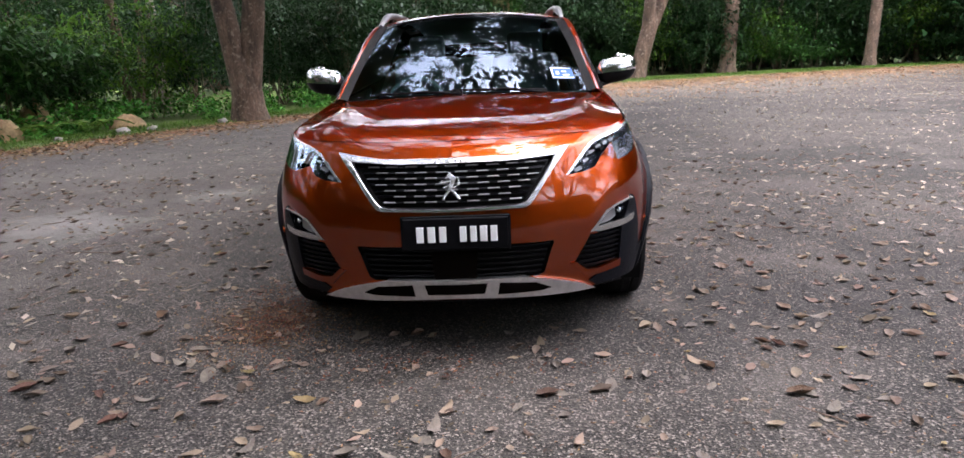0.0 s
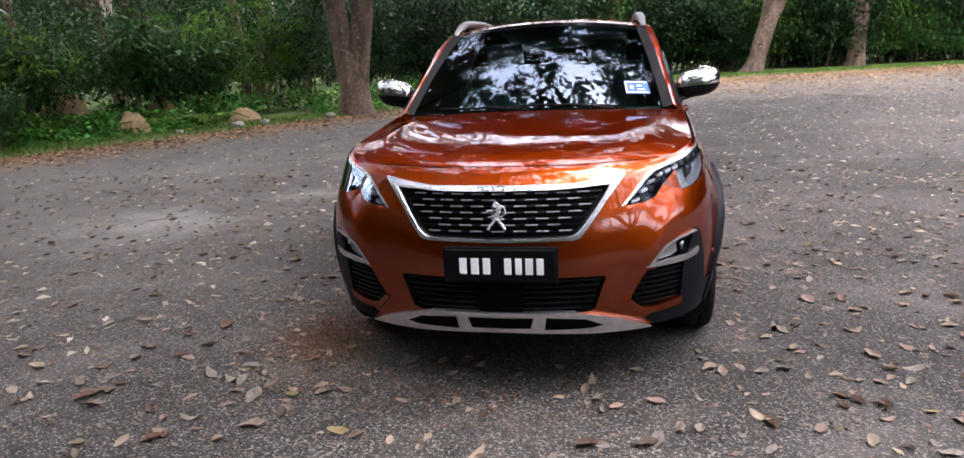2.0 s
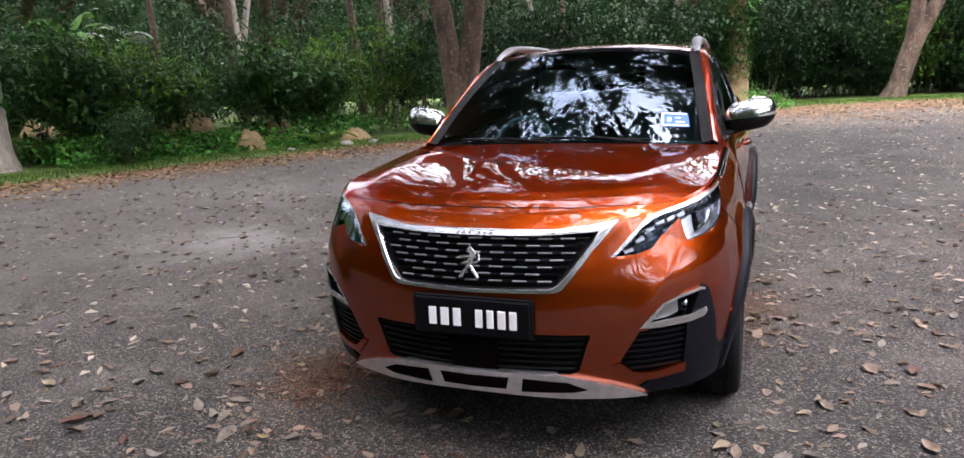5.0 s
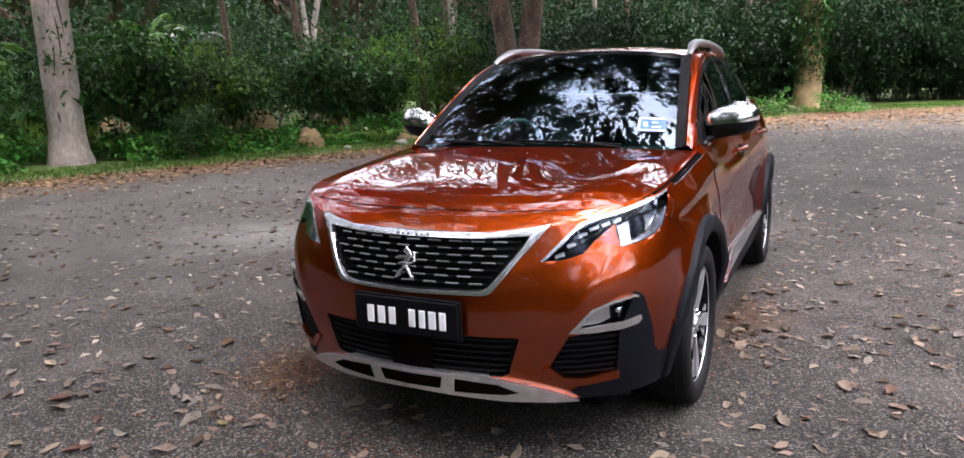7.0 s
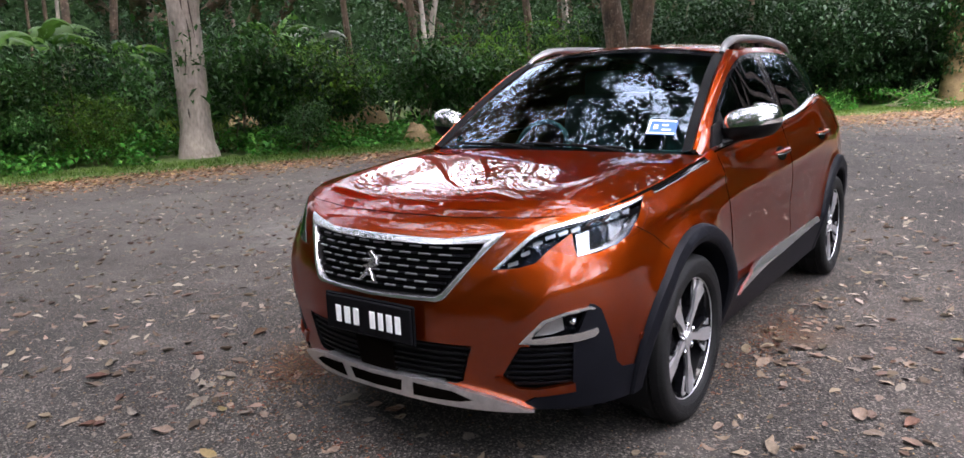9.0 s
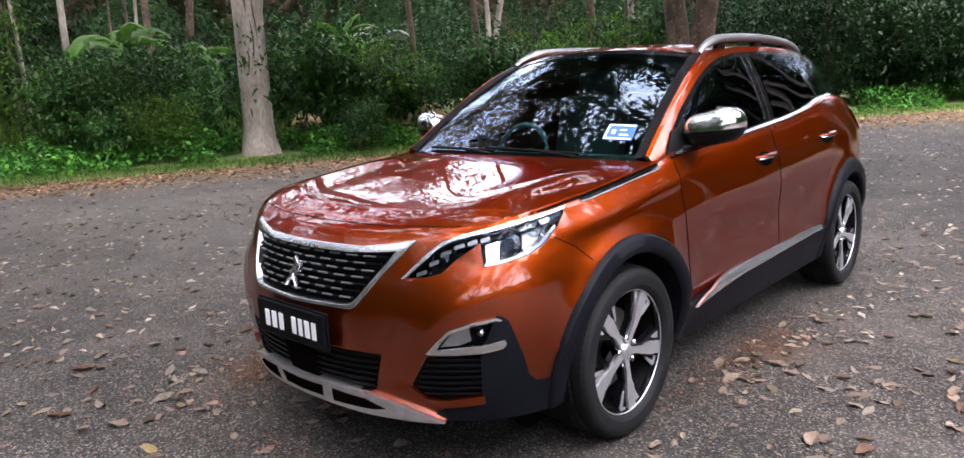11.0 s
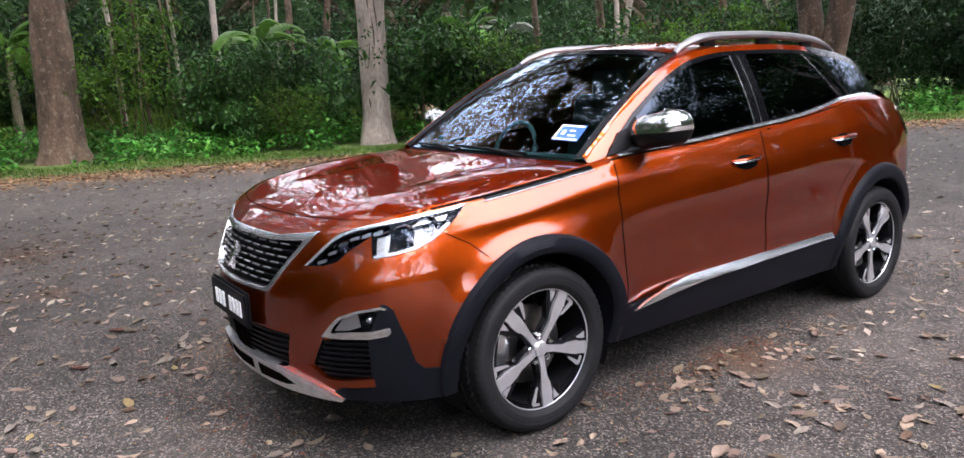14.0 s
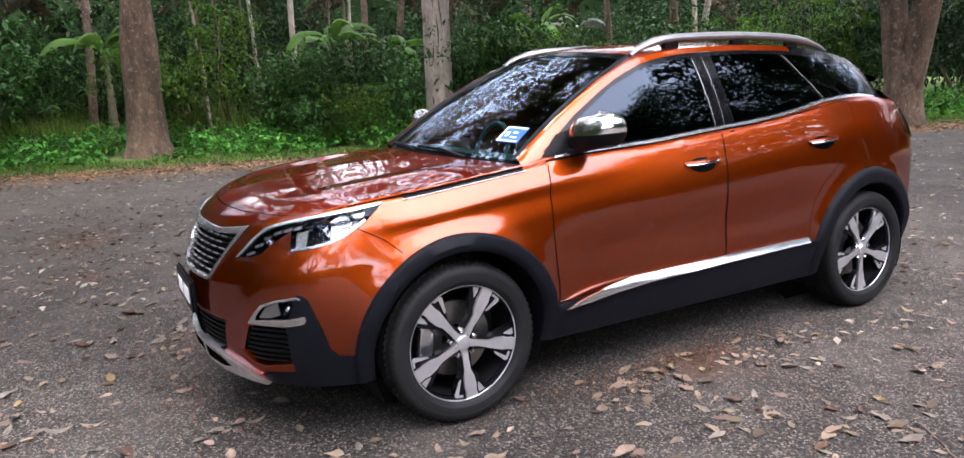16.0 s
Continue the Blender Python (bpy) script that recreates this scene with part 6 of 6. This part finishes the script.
placed = 0
while placed < 290:
    x, y = g.uniform(-2.0, 2.6), g.uniform(-1.3, 2.6)
    if not free_spot(x, y) or (x > 1.2 and y < -.9 and g.uniform() < .5):
        continue
    me = shapes[int(g.integers(0, 16))]
    ob = tagged(new("fallen_leaf", me), "dry curled fallen leaf lying on the asphalt", "leaf", "fallen leaves")
    s = float(g.choice([.55, .75, .9, 1.0, 1.1, 1.3]))
    ob.matrix_world = pose(x, y, 0.0, g.normal(0, 6), g.normal(0, 6), g.uniform(0, 360)) @ Matrix.Diagonal((s, s, s, 1))
    placed += 1
for x, y, k, s, turn in ((.358, -.358, 4, 1.15, 20), (.686, -.21, 1, 1.0, 80), (-.937, -.367, 2, 1.4, 30), (.984, -.31, 3, 1.0, 60), (-.688, -.032, 2, 1.0, -20), (1.559, -.269, 8, 1.1, 10), (-.05, -.6, 6, 1.3, 85), (-.90, -.10, 7, 1.0, 0)):
    ob = tagged(new("fallen_leaf", shapes[k]), "dry curled fallen leaf lying on the asphalt", "leaf", "fallen leaves")
    ob.matrix_world = pose(x, y, 0.0, 0, 0, turn) @ Matrix.Diagonal((s, s, s, 1))


def far_leaves(n, seed, spread, size):
    """Fallen leaves further off, flat on the asphalt."""
    g = np.random.default_rng(seed)
    x, y = spread(g, n)
    keep = (verge_gap(x, y) < .6) & ~((x > -2.0) & (x < 2.6) & (y > -1.3) & (y < 2.6)) & ~((np.abs(x) < .9) & (y > .3) & (y < 4.4))
    x, y = x[keep], y[keep]
    m = len(x)
    a = g.uniform(0, math.tau, m)
    L, z0 = size * g.uniform(.5, 1.3, m), ground_z(x, y) + .004
    d, sd = np.stack([np.cos(a), np.sin(a), g.normal(0, .15, m)], 1), np.stack([-np.sin(a), np.cos(a), g.normal(0, .25, m)], 1)
    c = np.stack([x, y, z0 + .006], 1)
    W = (L * g.uniform(.16, .26, m))[:, None]
    L = L[:, None] / 2
    up = np.array([0, 0, 1]) * W * g.uniform(-.1, .7, (m, 1))
    return np.stack([c - d * L, c + sd * W + up, c + d * L, c - sd * W + up], 1)


tagged(new("leaf_scatter", quads_mesh("leaf_scatter", far_leaves(34000, 3, lambda g, n: (g.uniform(-15, 22, n), g.uniform(-3, 32, n)), .075), DRY_PALE)), "pale dry leaves scattered over the asphalt", "leaves", kind="stuff")
tagged(new("leaf_scatter", quads_mesh("leaf_scatter", far_leaves(3700, 4, lambda g, n: (g.uniform(-15, 22, n), -3 - 5 * g.uniform(0, 1, n) ** 1.5), .075), DRY_PALE)), "pale dry leaves strewn towards the hedge", "leaves", kind="stuff")


def near_bits():
    g = np.random.default_rng(18)
    x, y = g.uniform(-4.5, 4.2, 6500), g.uniform(-1.7, 5.0, 6500)
    keep = ~((np.abs(x) < .85) & (y > .25))
    x, y = x[keep], y[keep]
    q = leaves(np.stack([x, y, np.full(len(x), .006)], 1), .034, .013, g, droop=0)
    q[..., 2] = np.clip(.3 * q[..., 2] + .003, .002, .016)
    return q


def more_leaves():
    """The rest of the curled leaves round the car, beyond those that lie singly."""
    g = np.random.default_rng(61)
    verts, faces, base = [], [], 0
    kept = []
    for me in shapes:
        co = np.zeros(len(me.vertices) * 3, np.float32)
        me.vertices.foreach_get("co", co)
        kept.append((co.reshape(-1, 3), [tuple(p.vertices) for p in me.polygons]))
    spots = np.stack([g.uniform(-7.5, 4.6, 3300), g.uniform(-1.7, 6.0, 3300)], 1)
    spots[:150] = g.normal((-5.0, -.5), (.5, .32), (150, 2))
    spots[150:230] = g.normal((-3.2, -.55), (.35, .2), (80, 2))
    spots[230:300] = g.normal((-1.0, .5), (.25, .25), (70, 2))
    spots[300:380] = g.normal((1.0, 2.2), (.12, .5), (80, 2))
    for k, (x, y) in enumerate(spots):
        if not free_spot(x, y) or verge_gap(x, y) > -.3:
            continue
        co, fs = kept[int(g.integers(0, 16))]
        a, s = g.uniform(0, math.tau), g.uniform(.4, 1.15) * (.7 if k < 380 else 1)
        tilt = g.normal(0, .12, 2)
        q = co * s
        q = np.stack([q[:, 0] * math.cos(a) - q[:, 1] * math.sin(a) + x, q[:, 0] * math.sin(a) + q[:, 1] * math.cos(a) + y, q[:, 2] + np.clip(tilt[0] * q[:, 0] + tilt[1] * q[:, 1], 0, 1)], 1)
        verts.append(q)
        faces += [tuple(i + base for i in f) for f in fs]
        base += len(q)
    me = bpy.data.meshes.new("leaf_drift")
    me.from_pydata(np.concatenate(verts).tolist(), [], faces)
    me.materials.append(DRY)
    return me


tagged(new("leaf_drift", more_leaves()), "dry curled leaves drifted over the asphalt", "leaves", kind="stuff")


def verge_band(g, n):
    t = g.uniform(START - 12, START + 95, n)
    back = -np.abs(g.normal(0, 1, n)) * (1.1 + 2.2 * np.clip((t - START - 36) / 12, 0, 1)) + .25
    return along_verge(t, back)


def pile():
    """Red-brown leaf debris swept together by rain, beside the bumper and under the sill."""
    g = np.random.default_rng(77)
    spots = [g.normal((-.95, .52), (.12, .20), (800, 2)), g.normal((-1.12, .95), (.10, .2), (250, 2)), g.normal((.86, 2.1), (.07, .45), (500, 2)), g.normal((-5.0, -.5), (.55, .28), (900, 2)), g.normal((-.3, -.1), (.6, .12), (260, 2))]
    p = np.concatenate(spots)
    q = leaves(np.concatenate([p, np.full((len(p), 1), .008)], 1), .026, .011, g, droop=0)
    q[..., 2] = np.clip(.4 * q[..., 2] + .004 + g.uniform(0, .014, (len(p), 1)), .002, .03)
    return q


tagged(new("leaf_debris", quads_mesh("leaf_debris", pile(), RED_LITTER)), "red-brown leaf debris heaped on the asphalt", "leaves", kind="stuff")
tagged(new("leaf_bits", quads_mesh("leaf_bits", near_bits(), DRY)), "small pale leaf pieces strewn over the asphalt", "leaves", kind="stuff")
tagged(new("leaf_litter", quads_mesh("leaf_litter", far_leaves(52000, 4, verge_band, .10), LITTER)), "brown leaf litter gathered along the verge", "leaves", kind="stuff")


def crumbs():
    """Crushed leaf bits and loose chippings near the car."""
    g = np.random.default_rng(12)
    n = 9000
    x, y = g.uniform(-3.2, 3.6, n), g.uniform(-1.5, 5.0, n)
    x[2000:4200], y[2000:4200] = g.normal(-.95, .24, 2200), g.normal(.45, .26, 2200)
    x[900:1300], y[900:1300] = g.normal(.92, .12, 400), g.normal(1.75, .35, 400)
    c = np.stack([x, y, np.full(n, .002)], 1)
    q = leaves(c, .016, .007, g, droop=0)
    q[..., 2] = np.clip(q[..., 2], .001, .008)
    return q


tagged(new("leaf_crumbs", quads_mesh("leaf_crumbs", crumbs(), LITTER)), "crumbled brown leaf bits on the asphalt", "leaves", kind="stuff")
g = np.random.default_rng(15)
for k, (x, y, L, a) in enumerate(((-2.9, 2.2, .36, 25), (-2.5, 1.0, .22, 70), (.05, -.75, .26, 60), (.9, -.95, .30, 35), (1.3, -.55, .18, 130), (2.1, .6, .25, 15), (2.0, 2.3, .3, 160), (-1.6, -.8, .24, 150), (-3.8, 3.3, .4, 10), (1.6, 3.0, .22, 80))):
    ln, rd = limb((-L / 2, 0, .006), (1, 0, -.02), L, .0035, .0015, .16, 400 + k, 8)
    bm = tube([(p.x, p.y, .005 + abs(p.z) * .15) for p in ln], rd, 5)
    ob = tagged(part("twig", bm, TWIG), "thin bent dry twig lying on the asphalt", "twig", "twigs")
    ob.matrix_world = pose(x, y, 0, 0, 0, a)


# ---- distance: a plain dark green rise of trees behind everything ----
ring = []
for h in (-1.0, 4.0, 9.0, 13.0):
    ring.append([(72 * math.cos(a), 72 * math.sin(a), h + (2.5 * noise.noise((8 * math.cos(a), 8 * math.sin(a), h)) if h > 5 else 0)) for a in np.linspace(0, math.tau, 181)])
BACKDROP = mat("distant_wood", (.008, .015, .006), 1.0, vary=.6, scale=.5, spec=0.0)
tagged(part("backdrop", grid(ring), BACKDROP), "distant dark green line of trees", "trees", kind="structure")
